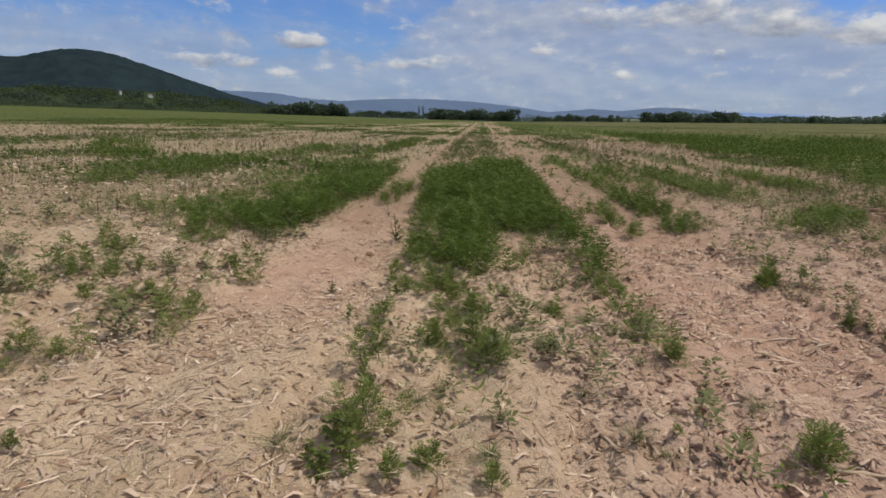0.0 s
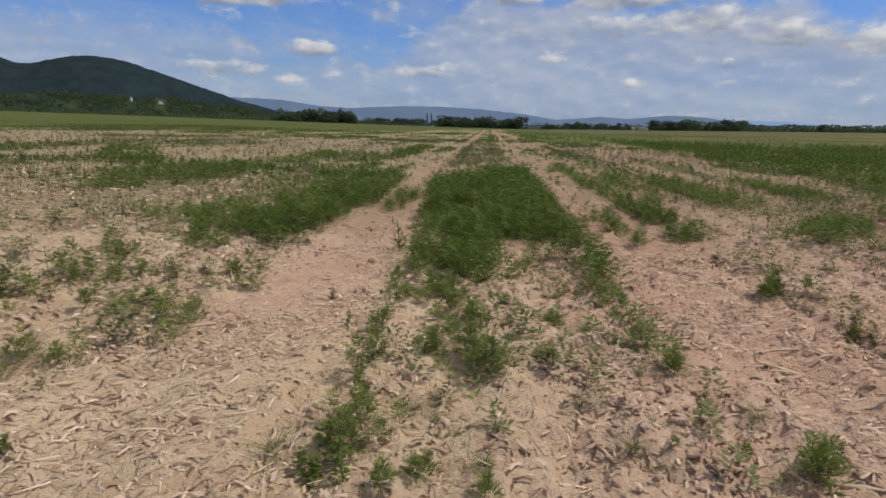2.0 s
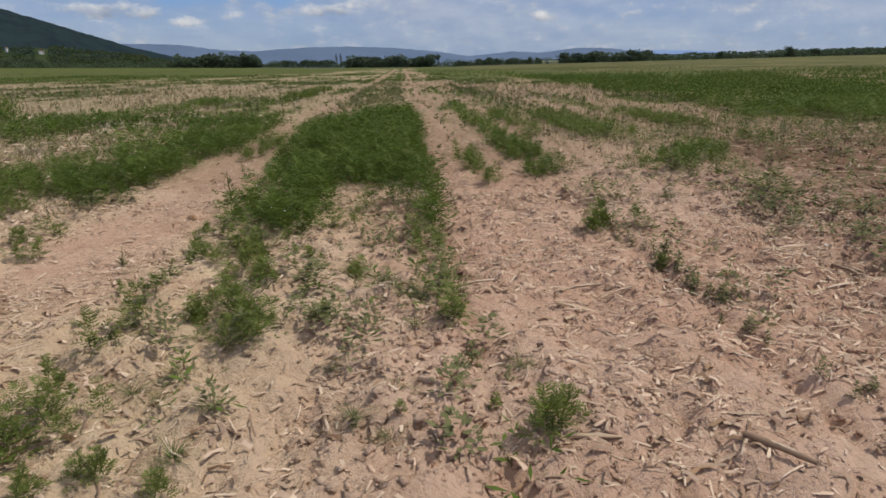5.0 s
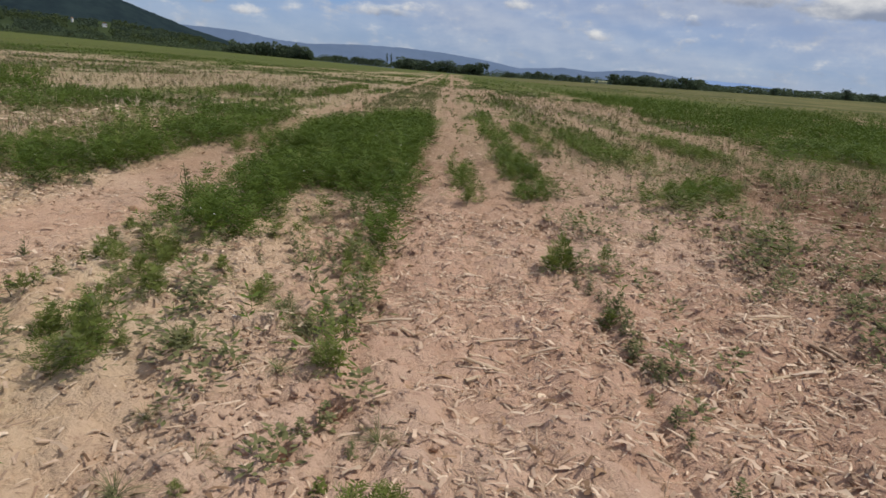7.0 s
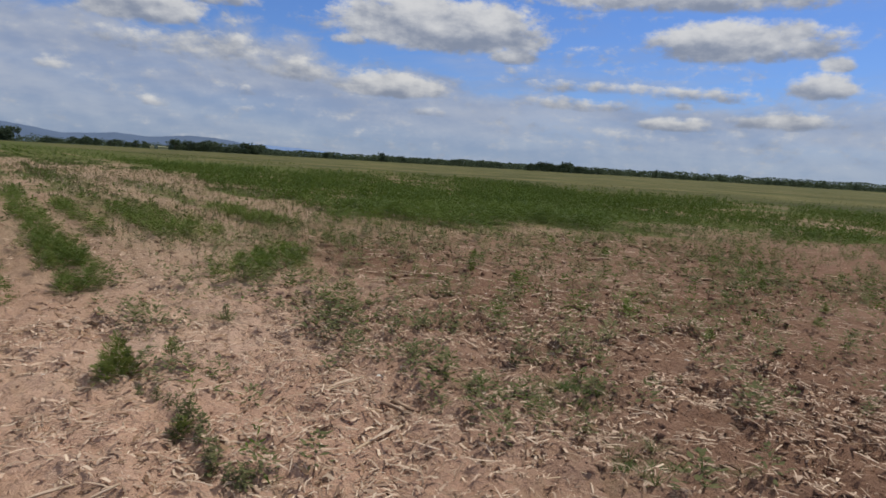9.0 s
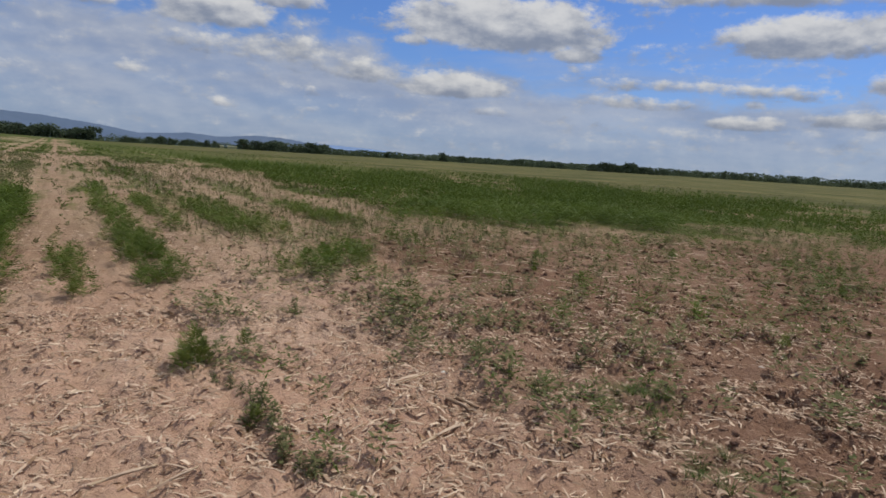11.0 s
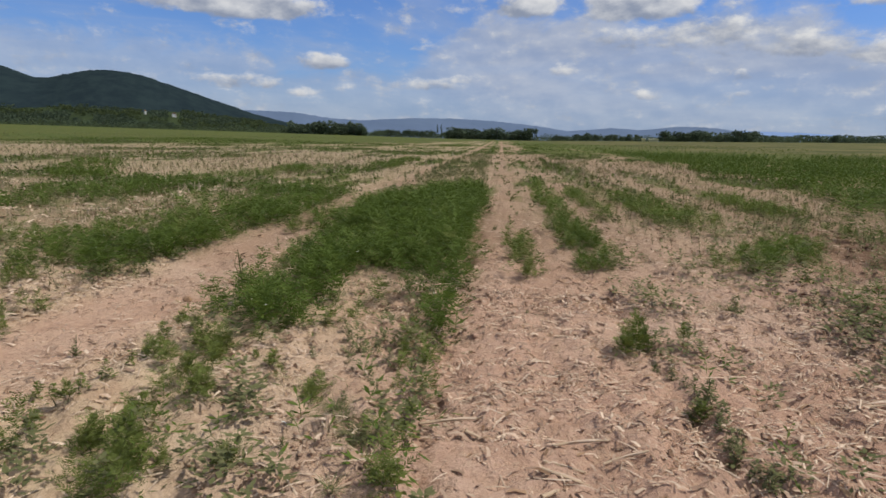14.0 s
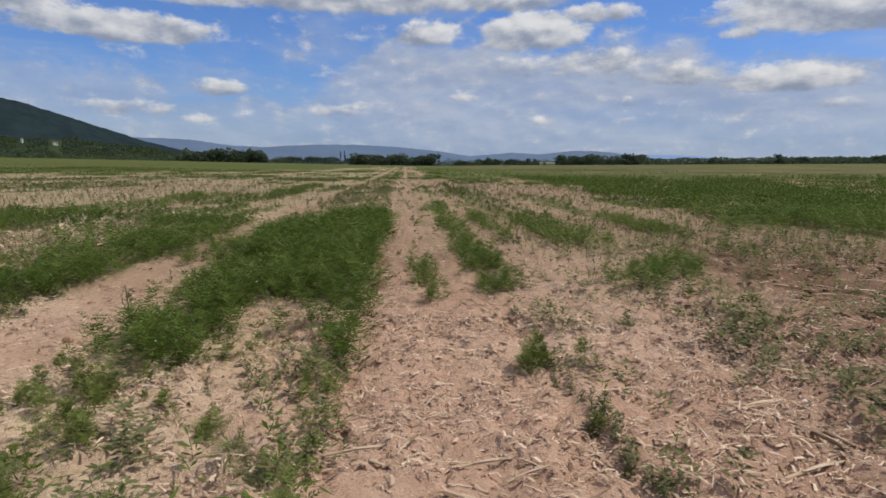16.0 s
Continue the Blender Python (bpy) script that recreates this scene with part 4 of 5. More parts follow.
stand("ragweed_strip", RAG_BUSH, RAGWEED, (-2.2, 11, 7.5, 13), 0.155, lambda x, y: rows_right(x, y) * patchy(x, y, 3.0, 4, 0.3, 0.5), 0.12, 0.36, "broken rows of ragweed between bare soil")
stand("young_ragweed", RAG_BUSH, YOUNG_LEAF, (-2.2, 11, 7.5, 22), 0.19, lambda x, y: rows_right(x, y) * patchy(x, y, 2.4, 6, 0.35, 0.55), 0.12, 0.34, "lighter green ragweed in the broken rows")
stand("ragweed_strip", RAG_MID, RAGWEED, (-2.2, 11, 13, 30), 0.15, lambda x, y: rows_right(x, y) * (0.25 + 0.65 * patchy(x, y, 2.4, 4, 0.34, 0.54)), 0.13, 0.30, "broken rows of ragweed between bare soil")
stand("ragweed_strip", RAG_FAR, GREY_LEAF, (-2, 1.5, 16, 76), 0.19, bed_a_far, 0.15, 0.3, "thin weeds on the bed further up the field")
stand("weedy_rows", RAG_MID, GREY_LEAF, (3.4, 14, 11, 30), 0.34, lambda x, y: (0.04 + 0.45 * patchy(x, y * 0.5, 0.9, 3, 0.42, 0.64)) * (1 - 0.35 * smooth(16, 20, y)) * (0.16 + 0.8 * np.exp(-((x - 5.0) / 0.6) ** 4) + 0.8 * np.exp(-((x - 7.8) / 0.6) ** 4) + np.exp(-((x - 11.5) / 1.6) ** 4)), 0.09, 0.20, "dusty grey-green weeds between the broken rows")
stand("ragweed_field", RAG_MID, RAGWEED, (8.2, 24, 5, 22), 0.225, bed_right, 0.26, 0.56, "wide stand of dark green ragweed across the field")
stand("ragweed_field", RAG_FAR, RAGWEED, (9.5, 54, 22, 46), 0.36, bed_right, 0.34, 0.62, "wide stand of dark green ragweed across the field")
stand("ragweed_field", RAG_FAR, RAGWEED, (12, 54, 46, 92), 0.56, bed_right, 0.36, 0.66, "wide stand of dark green ragweed across the field")
stand("ragweed_field", RAG_FAR, RAGWEED, (24, 54, 4, 22), 0.30, bed_right, 0.24, 0.44, "wide stand of dark green ragweed across the field")
stand("weedy_rows", CLUMP, RAGWEED, (-52, 14, 14, 84), 0.35, lambda x, y: 0.40 * far_rows(x, y), 0.11, 0.255, "sparse green weeds on far rows")
stand("weedy_rows", CLUMP, RAGWEED, (-60, 9, 84, 135), 0.5, lambda x, y: 0.5 * far_rows(x, y), 0.14, 0.3, "sparse green weeds on far rows")
stand("weedy_rows", CLUMP, GREY_LEAF, (-52, 14, 12, 84), 0.40, lambda x, y: 0.11 + 0.42 * far_rows(x, y), 0.10, 0.24, "dusty weeds on far rows")
stand("dead_stubble", STUBBLE, STRAW, (-42, 9, 9, 60), 0.36, lambda x, y: (0.5 * patchy(x, y, 0.4, 3, 0.3, 0.6) + 0.1) * 0.7 * np.maximum(1 - smooth(-5, -3, x), 0.4 * smooth(20, 28, y)), 0.08, 0.22, "dry upright stubble on far rows", "stubble")
stand("meadow_tufts", RAG_FAR, GREY_LEAF, (30, 80, 4, 90), 1.1, lambda x, y: 0.6 * patchy(x, y, 0.15, 3, 0.3, 0.6), 0.14, 0.3, "rough grass on the pale meadow", "grass")


def upright_arrays(seed, leaves):
    """A thin upright weed one metre high: a bare stalk with short narrow leaves all the way up."""
    r = np.random.default_rng(seed)
    verts, faces = [], []
    lean = r.normal(0, 0.12, 2)

    def strip(p, q, w):
        a = r.uniform(0, 6.28)
        side = np.array([math.cos(a), math.sin(a), 0]) * w
        i = len(verts)
        verts.extend([p - side, p + side, q + side * 0.5, q - side * 0.5])
        faces.append((i, i + 1, i + 2, i + 3))

    foot, top = np.array([0, 0, -0.03]), np.array([lean[0], lean[1], 1.0])
    strip(foot, top, 0.016)
    strip(foot, top, 0.016)
    for k in range(leaves):
        t = r.uniform(0.1, 1.0)
        a = k * 2.4 + r.uniform(-0.5, 0.5)
        p = foot + (top - foot) * t
        reach = r.uniform(0.12, 0.3) * (1.15 - 0.7 * t)
        strip(p, p + np.array([math.cos(a), math.sin(a), r.uniform(0.1, 0.9)]) * reach, r.uniform(0.02, 0.045))
    return np.array(verts), np.array(faces)


UPRIGHT = [upright_arrays(s, 12) for s in range(160, 166)]


def dry_weeds(x, y):
    left = soft_box(x, y, -30, -2.2, 7.5, 46, 0.4, 2.0) * (0.13 + 0.55 * patchy(x, y * 0.7, 1.0, 6, 0.42, 0.66))
    right = soft_box(x, y, 3.4, 13, 11.5, 50, 0.4, 2.5) * (0.12 + 0.5 * patchy(x, y * 0.7, 0.9, 2, 0.38, 0.62))
    return np.maximum(left, right) * (1 - 0.9 * wheel_tracks(x))


def field_weeds(x, y):
    """Half-dry weeds and standing straw where the rows to the east have gone wild."""
    return soft_box(x, y, 3.6, 14.5, 15, 62, 0.4, 2.5) * (0.14 + 0.5 * patchy(x, y * 0.5, 0.8, 4, 0.40, 0.64)) * (1 - 0.8 * wheel_tracks(x)) * (1 - 0.8 * np.exp(-((x - 6.3) / 0.4) ** 4) - 0.8 * np.exp(-((x - 9.4) / 0.9) ** 4))


def front_weeds(x, y):
    """Loose weeds on the dark soil before the wide stand."""
    return soft_box(x, y, 6.5, 28, 5.5, 15.5, 1.5, 1.5) * (0.03 + 0.5 * patchy(x, y, 0.9, 5, 0.50, 0.68))


LABEL_UPRIGHT = "thin upright half-dry weeds standing in the stubble"
stand("upright_weeds", UPRIGHT, DRY_WEED, (-30, 13.5, 5, 20), 0.25, dry_weeds, 0.10, 0.24, LABEL_UPRIGHT)
stand("upright_weeds", UPRIGHT, GREY_LEAF, (-30, 13.5, 5, 20), 0.28, dry_weeds, 0.10, 0.24, LABEL_UPRIGHT)
stand("upright_weeds", UPRIGHT, DRY_WEED, (-30, 13.5, 20, 52), 0.37, dry_weeds, 0.14, 0.3, LABEL_UPRIGHT)
stand("upright_weeds", UPRIGHT, DRY_WEED, (3.4, 15, 14, 64), 0.36, field_weeds, 0.12, 0.26, LABEL_UPRIGHT)
stand("upright_weeds", UPRIGHT, GREY_LEAF, (3.4, 15, 14, 64), 0.55, field_weeds, 0.12, 0.26, LABEL_UPRIGHT)
stand("dead_stubble", STUBBLE, STRAW, (3.4, 15, 14, 50), 0.42, lambda x, y: 0.6 * field_weeds(x, y), 0.08, 0.2, "dry upright stubble on far rows", "stubble")
stand("upright_weeds", UPRIGHT, DRY_WEED, (6, 29, 5, 16.5), 0.34, front_weeds, 0.12, 0.28, LABEL_UPRIGHT)
stand("scattered_weeds", RAG_MID, RAGWEED, (6, 29, 5, 16.5), 0.55, front_weeds, 0.14, 0.30, "scattered ragweed in front of the dense stand")
stand("dead_stubble", STUBBLE, PALE_STALK, (5, 29, 4.5, 16), 0.42, lambda x, y: 0.2 + 0 * x, 0.06, 0.16, "dry upright stubble on dark soil", "stubble")
stand("light_weeds", RAG_FAR, BROAD, (8.4, 50, 8, 70), 0.55, lambda x, y: 0.4 * bed_right(x, y) * patchy(x, y, 0.5, 1, 0.4, 0.62), 0.28, 0.46, "lighter green weeds among the ragweed")

stand("far_weeds", RAG_FAR, RAGWEED, (5, 60, 88, 200), 1.4, lambda x, y: 0.55 * patchy(x, y, 0.12, 2, 0.35, 0.6), 0.25, 0.5, "tufted green weeds at the far end of the field")
stand("far_weeds", RAG_FAR, GREY_LEAF, (-90, 60, 80, 220), 1.7, lambda x, y: 0.4 * patchy(x, y, 0.10, 5, 0.35, 0.6) * (np.abs(x) > 4), 0.2, 0.45, "tufted dusty weeds at the far end of the field")


def far_wood(name, az0, az1, r0, r1, count, tall, label, even=0.0, mat=WOOD_LEAF):
    """A distant belt of low scrub: loose leaf clumps heaped along a line."""
    az = np.radians(rng.uniform(az0, az1, count))
    r = rng.uniform(r0, r1, count)
    x, y = r * np.sin(az), r * np.cos(az)
    crest = value_noise(np.degrees(az) * 1.3, az * 0, 1.0, 3) + 0.5 * (value_noise(np.degrees(az) * 4.1, az * 0, 1.0, 5) - 0.5)
    crest = tall * (0.45 + 0.4 * even + (0.9 - 0.55 * even) * crest)
    z = land(x, y) + crest * rng.random(count) ** 1.3
    clump = []
    for seed in range(6):
        q = np.random.default_rng(seed + 70)
        v = q.normal(0, 1, (4, 3)) * 0.3 + np.array([(-1, -0.6, 0), (1, -0.6, 0), (0.8, 0.6, 0.7), (-0.8, 0.6, 0.7)])
        clump.append((v, np.array([(0, 1, 2, 3)])))
    v, f = scatter(clump, x, y, z, rng.uniform(0.5, 1.1, count) * tall / (10 - 4 * even), rng.uniform(0, 6.28, count), None, 0.4)
    return tagged(mesh_object(name, v, f, mat), label, "scrub", kind="stuff")


def slope_scrub(count, mat, seed, low, high, label):
    """Hedges and shrubs standing on the lower slope of the hill."""
    az, f = rng.uniform(-50, -15, count * 3), rng.random(count * 3) ** 0.8
    clear = (np.abs(az + 27.37) > 0.45) & (np.abs(az + 29.49) > 0.3)
    keep = np.nonzero((patchy(az * 0.55, f * 4.0, 1.0, seed, low, high) > rng.random(count * 3)) & clear)[0][:count]
    az, f = az[keep], f[keep]
    el = np.interp(az, [r[0] for r in FOOT_ROWS], [r[1] for r in FOOT_ROWS])
    r = 1100 - 450 * (1 - f)
    x, y = r * np.sin(np.radians(az)), r * np.cos(np.radians(az))
    z = 1100 * np.tan(np.radians(el)) * f ** 0.8 + 1.45 - 6 * (1 - f) - 0.5
    v, faces = scatter([clump_arrays(s, 15, 0.21, 0.8) for s in range(80, 85)], x, y, z, rng.uniform(4, 9, len(x)), rng.uniform(0, 6.28, len(x)), rng.uniform(0.6, 1.0, len(x)))
    return tagged(mesh_object("slope_scrub", v, faces, mat), label, "scrub", kind="stuff")


slope_scrub(2600, WOOD_LEAF, 2, 0.40, 0.62, "dark hedges and small woods on the lower slope of the hill")
slope_scrub(1500, SHRUB_LEAF, 5, 0.45, 0.65, "lighter green shrubs on the lower slope of the hill")


far_wood("far_scrub", -50, -17, 445, 500, 7000, 4.0, "belt of mixed green scrub below the wooded hill")
far_wood("far_scrub", -48, -10, 425, 445, 5000, 2.6, "low light green shrubs along the edge of the field", 0.0, SHRUB_LEAF)
far_wood("far_scrub", -18.3, -11.6, 425, 450, 3000, 7.0, "dark green thicket at the end of the field")
far_wood("far_scrub", -11.6, -4, 500, 530, 1800, 4.6, "low scrub at the end of the field")
far_wood("far_scrub", -4.6, 2.9, 420, 440, 3200, 6.6, "dark green thicket at the end of the field")
far_wood("far_scrub", 2.6, 13.6, 470, 500, 2500, 4.2, "low scrub at the end of the field")
far_wood("far_scrub", 13.6, 20.9, 420, 445, 2600, 5.6, "dark green thicket at the end of the field")
far_wood("far_scrub", 20.5, 43, 520, 560, 9000, 4.6, "thin dark tree line on the low rise", 1.0)
far_wood("far_scrub", 30, 80, 530, 580, 13000, 5.0, "thin dark tree line on the low rise", 1.0)
far_wood("far_scrub", 3, 80, 500, 590, 22000, 3.0, "low dark hedge along the far edge of the meadow", 1.0)
house(*polar(-27.37, 940), 0.6)


def belfry(x, y, z):
    """A slim white tower with a pointed roof, far off on the slope."""
    root = tagged(new("tower"), "slim white tower with a dark pointed roof on the slope", "tower")
    bm = bmesh.new()
    bmesh.ops.create_cube(bm, size=1, matrix=Matrix.Translation((0, 0, 2.6)) @ Matrix.Diagonal((2.2, 2.2, 6.4, 1)))
    part("wall", bm, WHITE, root)
    bm = bmesh.new()
    bmesh.ops.create_cone(bm, cap_ends=True, segments=4, radius1=1.8, radius2=0.05, depth=2.4, matrix=Matrix.Translation((0, 0, 7.0)) @ Matrix.Rotation(math.pi / 4, 4, "Z"))
    part("roof", bm, HUSK, root)
    root.matrix_basis = Matrix.Translation((x, y, z))


belfry(*polar(-29.49, 1000), 22.8)
# two slim trees that stand up behind the thicket
for az in (-5.47, -5.12):
    px, py = polar(az, 700)
    slim = copy_thing(TREES[2], Matrix.Translation((px, py, float(land(px, py)) - 0.2)) @ Matrix.Diagonal([s / k for s, k in zip((0.3, 0.3, 1.62), TREES[2].scale)] + [1]))
    tagged(slim, "slim tall dark tree behind the thicket")


def shed(x, y, length, turn):
    """A low pale farm shed at the far end of the field."""
    root = tagged(new("shed"), "low dull yellow farm shed at the far field edge", "shed", "farm sheds")
    bm = bmesh.new()
    bmesh.ops.create_cube(bm, size=1, matrix=Matrix.Translation((0, 0, 0.7)) @ Matrix.Diagonal((length, 3.0, 1.5, 1)))
    part("wall", bm, CREAM, root)
    bm = bmesh.new()
    bmesh.ops.create_cube(bm, size=1, matrix=Matrix.Translation((0, 0, 1.56)) @ Matrix.Rotation(0.08, 4, "X") @ Matrix.Diagonal((length + 0.4, 3.5, 0.16, 1)))
    part("roof", bm, CREAM, root)
    root.matrix_basis = Matrix.Translation((x, y, float(land(x, y)) - 0.1)) @ Matrix.Rotation(turn, 4, "Z")


CREAM = straw_material("cream_plaster", (0.33, 0.33, 0.19), (0.42, 0.42, 0.26))
shed(*polar(12.2, 408), 2.2, -0.2)
shed(*polar(13.0, 406), 5.2, -0.2)


# ---------------------------------------------------------------- single weeds
def weed(name, label, category, group, foliage, mat, seed, stem_radius=0.018):
    """A weed one metre high, to be scaled: a stem and its leaves."""
    root = tagged(new(name), label, category, group)
    if stem_radius:
        v, f = stem_arrays(seed, 0.85, stem_radius)
        mesh_object("stem", v, f, STEM, root)
    mesh_object("foliage", *foliage, mat, root)
    return root


PLACED = set()


def place(templates, spots):
    """Set one weed on each spot (x, y, height)."""
    for k, (x, y, h) in enumerate(spots):
        m = Matrix.Translation((x, y, float(soil_height(x, y)) - 0.006)) @ Matrix.Rotation(random.uniform(0, 6.28), 4, "Z")
        wide = random.uniform(0.9, 1.2)
        m = m @ Matrix.Diagonal((h * wide, h * wide, h * random.uniform(0.9, 1.1), 1))
        kind = templates[k % len(templates)]
        if kind.name not in PLACED:
            PLACED.add(kind.name)
            kind.matrix_basis = m
        else:
            copy_thing(kind, m @ Matrix.Diagonal([1 / k for k in kind.scale] + [1]))


RAGWEEDS = [weed("ragweed_plant", "feathery green ragweed plant growing from dry soil", "weed", "ragweed plants", ragweed_arrays(90 + s, 9, 5, 5, 0.60, 0.62), YOUNG_LEAF, s) for s in range(6)]
BROADLEAVES = [weed("broadleaf_weed", "sprawling broad-leaved green weed on dry soil", "weed", "broadleaf weeds", broad_arrays(100 + s, 46, 0.6), BROAD, s) for s in range(5)]
DUSTIES = [weed("dusty_weed", "thin grey-green dusty weed among dry stubble", "weed", "dusty weeds", broad_arrays(110 + s, 60, 0.45), GREY_LEAF, s, 0.012) for s in range(5)]
TUFTS = [weed("grass_tuft", "small tuft of green grass on dry soil", "grass", "grass tufts", tuft_arrays(120 + s, 70, 2.4, 0.016), GRASS, s, 0) for s in range(4)]

place(RAGWEEDS, [
    (8.03, 7.82, 0.24), (7.87, 5.82, 0.22), (7.84, 4.75, 0.17), (7.93, 8.71, 0.22), (9.74, 4.53, 0.17), (11.87, 6.29, 0.26), (4.47, 4.05, 0.09), (10.48, 4.78, 0.16), (12.82, 10.2, 0.24), (14.3, 7.6, 0.3), (8.6, 9.5, 0.22),
    (1.94, 8.05, 0.2), (2.72, 8.6, 0.2), (2.62, 5.80, 0.30), (2.52, 5.68, 0.22), (2.99, 5.97, 0.18), (2.75, 4.74, 0.17), (0.14, 3.61, 0.22), (0.03, 3.85, 0.26),
    (-0.21, 3.92, 0.18), (-0.1, 4.24, 0.2), (0.02, 4.6, 0.2), (-0.13, 4.74, 0.18), (-0.68, 5.48, 0.17), (-0.34, 5.3, 0.17), (-0.68, 5.75, 0.16), (0.5, 3.81, 0.15),
    (0.27, 4.99, 0.12), (0.15, 5.05, 0.08), (0.62, 4.62, 0.14), (1.05, 5.12, 0.15), (0.09, 5.76, 0.14), (0.19, 4.76, 0.06),
])
place(RAGWEEDS, [
    (0.47, 6.2, 0.14), (5.28, 10.39, 0.2), (-2.39, 3.57, 0.14), (-1.9, 2.52, 0.1), (-2.87, 4.58, 0.18), (-3.45, 5.32, 0.16), (-2.48, 4.78, 0.17), (-2.45, 4.09, 0.1),
    (-2.09, 4.77, 0.1), (-2.11, 4.62, 0.1), (-2.07, 5.5, 0.1), (-1.99, 5.62, 0.1), (-0.42, 2.78, 0.22), (-0.46, 2.92, 0.2), (-0.26, 2.33, 0.16), (-0.11, 2.50, 0.15), (0.13, 2.36, 0.14), (-0.47, 2.62, 0.24), (-0.16, 2.46, 0.12),
    (-0.59, 4.34, 0.14), (-0.53, 5.06, 0.16), (-0.22, 4.03, 0.13), (-2.67, 3.53, 0.1), (0.14, 3.74, 0.16), (0.23, 3.79, 0.1), (0.59, 4.74, 0.14), (1.18, 3.73, 0.15),
    (1.47, 2.66, 0.26), (1.56, 2.74, 0.22), (1.04, 5.3, 0.15), (0.92, 2.72, 0.07), (2.68, 5.9, 0.24), (-3.67, 6.38, 0.18),
])
place(RAGWEEDS, [
    (-4.12, 6.92, 0.16), (-0.06, 4.91, 0.16), (0.02, 5.42, 0.16), (-0.16, 5.21, 0.16), (-0.23, 4.34, 0.14), (0.12, 4.4, 0.1), (0.21, 5.2, 0.12), (1.21, 7.05, 0.18),
    (1.2, 6.27, 0.16),
])
place(BROADLEAVES, [
    (-0.61, 5.12, 0.15), (-0.54, 4.85, 0.14), (-0.59, 4.67, 0.16), (-0.57, 4.43, 0.15), (1.25, 5.78, 0.17), (1.17, 5.9, 0.15), (1.24, 3.78, 0.18), (1.2, 4.23, 0.2),
    (1.2, 4.49, 0.16), (-0.85, 4.46, 0.15), (-0.66, 4.34, 0.14), (-0.59, 4.09, 0.14), (-0.31, 4.13, 0.15), (1.2, 5.15, 0.14), (-0.54, 2.64, 0.18), (-0.55, 2.43, 0.19), (-0.62, 2.52, 0.15), (-0.42, 2.36, 0.14),
    (-0.47, 2.52, 0.16), (-0.5, 3.1, 0.12), (-0.52, 3.61, 0.15), (-0.57, 3.5, 0.14), (1.32, 2.94, 0.1),
])
place(DUSTIES, [
    (8, 8.87, 0.21), (6.41, 7.3, 0.31), (5.42, 5.0, 0.31), (4.57, 4.54, 0.14), (4.64, 5.32, 0.18), (5.55, 5.98, 0.17), (6.28, 5.8, 0.14), (8.03, 4.15, 0.17),
    (5.42, 7, 0.21), (6.18, 4.24, 0.11), (4.62, 4.89, 0.17), (3.66, 6.85, 0.24), (3.79, 8.84, 0.14), (1.89, 6.7, 0.08), (2.78, 4.99, 0.18), (2.82, 4.87, 0.2),
    (2.79, 4.32, 0.16), (2.85, 4.06, 0.14), (2.8, 7.63, 0.09), (4.71, 6.95, 0.18), (5.31, 7.21, 0.21), (3.78, 11.85, 0.2), (5.08, 6.64, 0.17), (4.42, 7.52, 0.17),
    (4.61, 7.35, 0.17), (4.55, 8.75, 0.2), (6.17, 4.75, 0.11), (6.32, 4.08, 0.11), (13.81, 6.63, 0.14), (19.47, 10.94, 0.16),
])
place(DUSTIES, [
    (10.05, 9.09, 0.2), (10.56, 10.97, 0.25), (13.64, 8.8, 0.12), (7.77, 4.52, 0.11), (5.3, 6.15, 0.15), (6.15, 9.4, 0.22), (5.75, 9.9, 0.21), (0.76, 5.44, 0.14),
    (0.98, 4.34, 0.1), (-1.14, 5.18, 0.12), (-2.07, 6.15, 0.08), (0.24, 6.59, 0.12), (0.96, 6.3, 0.14), 
     (0.08, 4.32, 0.08), (0.64, 4.24, 0.09), (1.02, 4.61, 0.12), (0.46, 5.22, 0.1), (1.2, 4.63, 0.14), (5.6, 9.02, 0.22), (5.13, 7.24, 0.25),
    (4.53, 6.46, 0.2), (4.66, 7.64, 0.2), (-2.1, 3.03, 0.08), (-2.05, 4.1, 0.14), 
])
place(DUSTIES, [
    (2.77, 3.42, 0.10), (2.79, 3.02, 0.12), (2.76, 3.58, 0.13), (2.77, 4.28, 0.10), (2.73, 3.82, 0.09), (2.84, 2.86, 0.10), (2.96, 2.92, 0.10), (2.78, 4.55, 0.13),
    (2.67, 5.47, 0.13), (2.76, 5.38, 0.13), (2.78, 5.18, 0.13), (2.72, 4.74, 0.2), (2.8, 4.82, 0.18), (2.83, 4.66, 0.16), (2.76, 4.25, 0.16), (2.78, 4.38, 0.14), (2.82, 4.0, 0.15), (2.79, 4.1, 0.14),
    (-2.94, 3.91, 0.1), (0.44, 3.87, 0.15), (1.26, 3.35, 0.16), (1.19, 3.2, 0.12), (1.14, 4.13, 0.12), (0.75, 2.67, 0.09), (3.75, 7.18, 0.18),
    (-2.9, 5.43, 0.12), (-2.63, 5.39, 0.14), (-2.43, 5.75, 0.12), (-3.85, 5.68, 0.12), (-3.11, 4.36, 0.1), (0.28, 4.43, 0.1), (0.83, 4.52, 0.1), (0.66, 4.05, 0.08),
    (0.6, 5.62, 0.13), (0.72, 5.45, 0.14), (0.86, 5.3, 0.15), (0.97, 5.14, 0.14), (0.82, 5.56, 0.12), (0.93, 5.6, 0.15), (1.04, 5.4, 0.14),
    (0.52, 5.85, 0.13), (0.7, 5.2, 0.1), (0.55, 5.0, 0.09), (0.9, 4.9, 0.11), (1.4, 3.11, 0.1), (0.32, 6.09, 0.14), (0.69, 6.66, 0.16), (0.82, 5.77, 0.12),
])
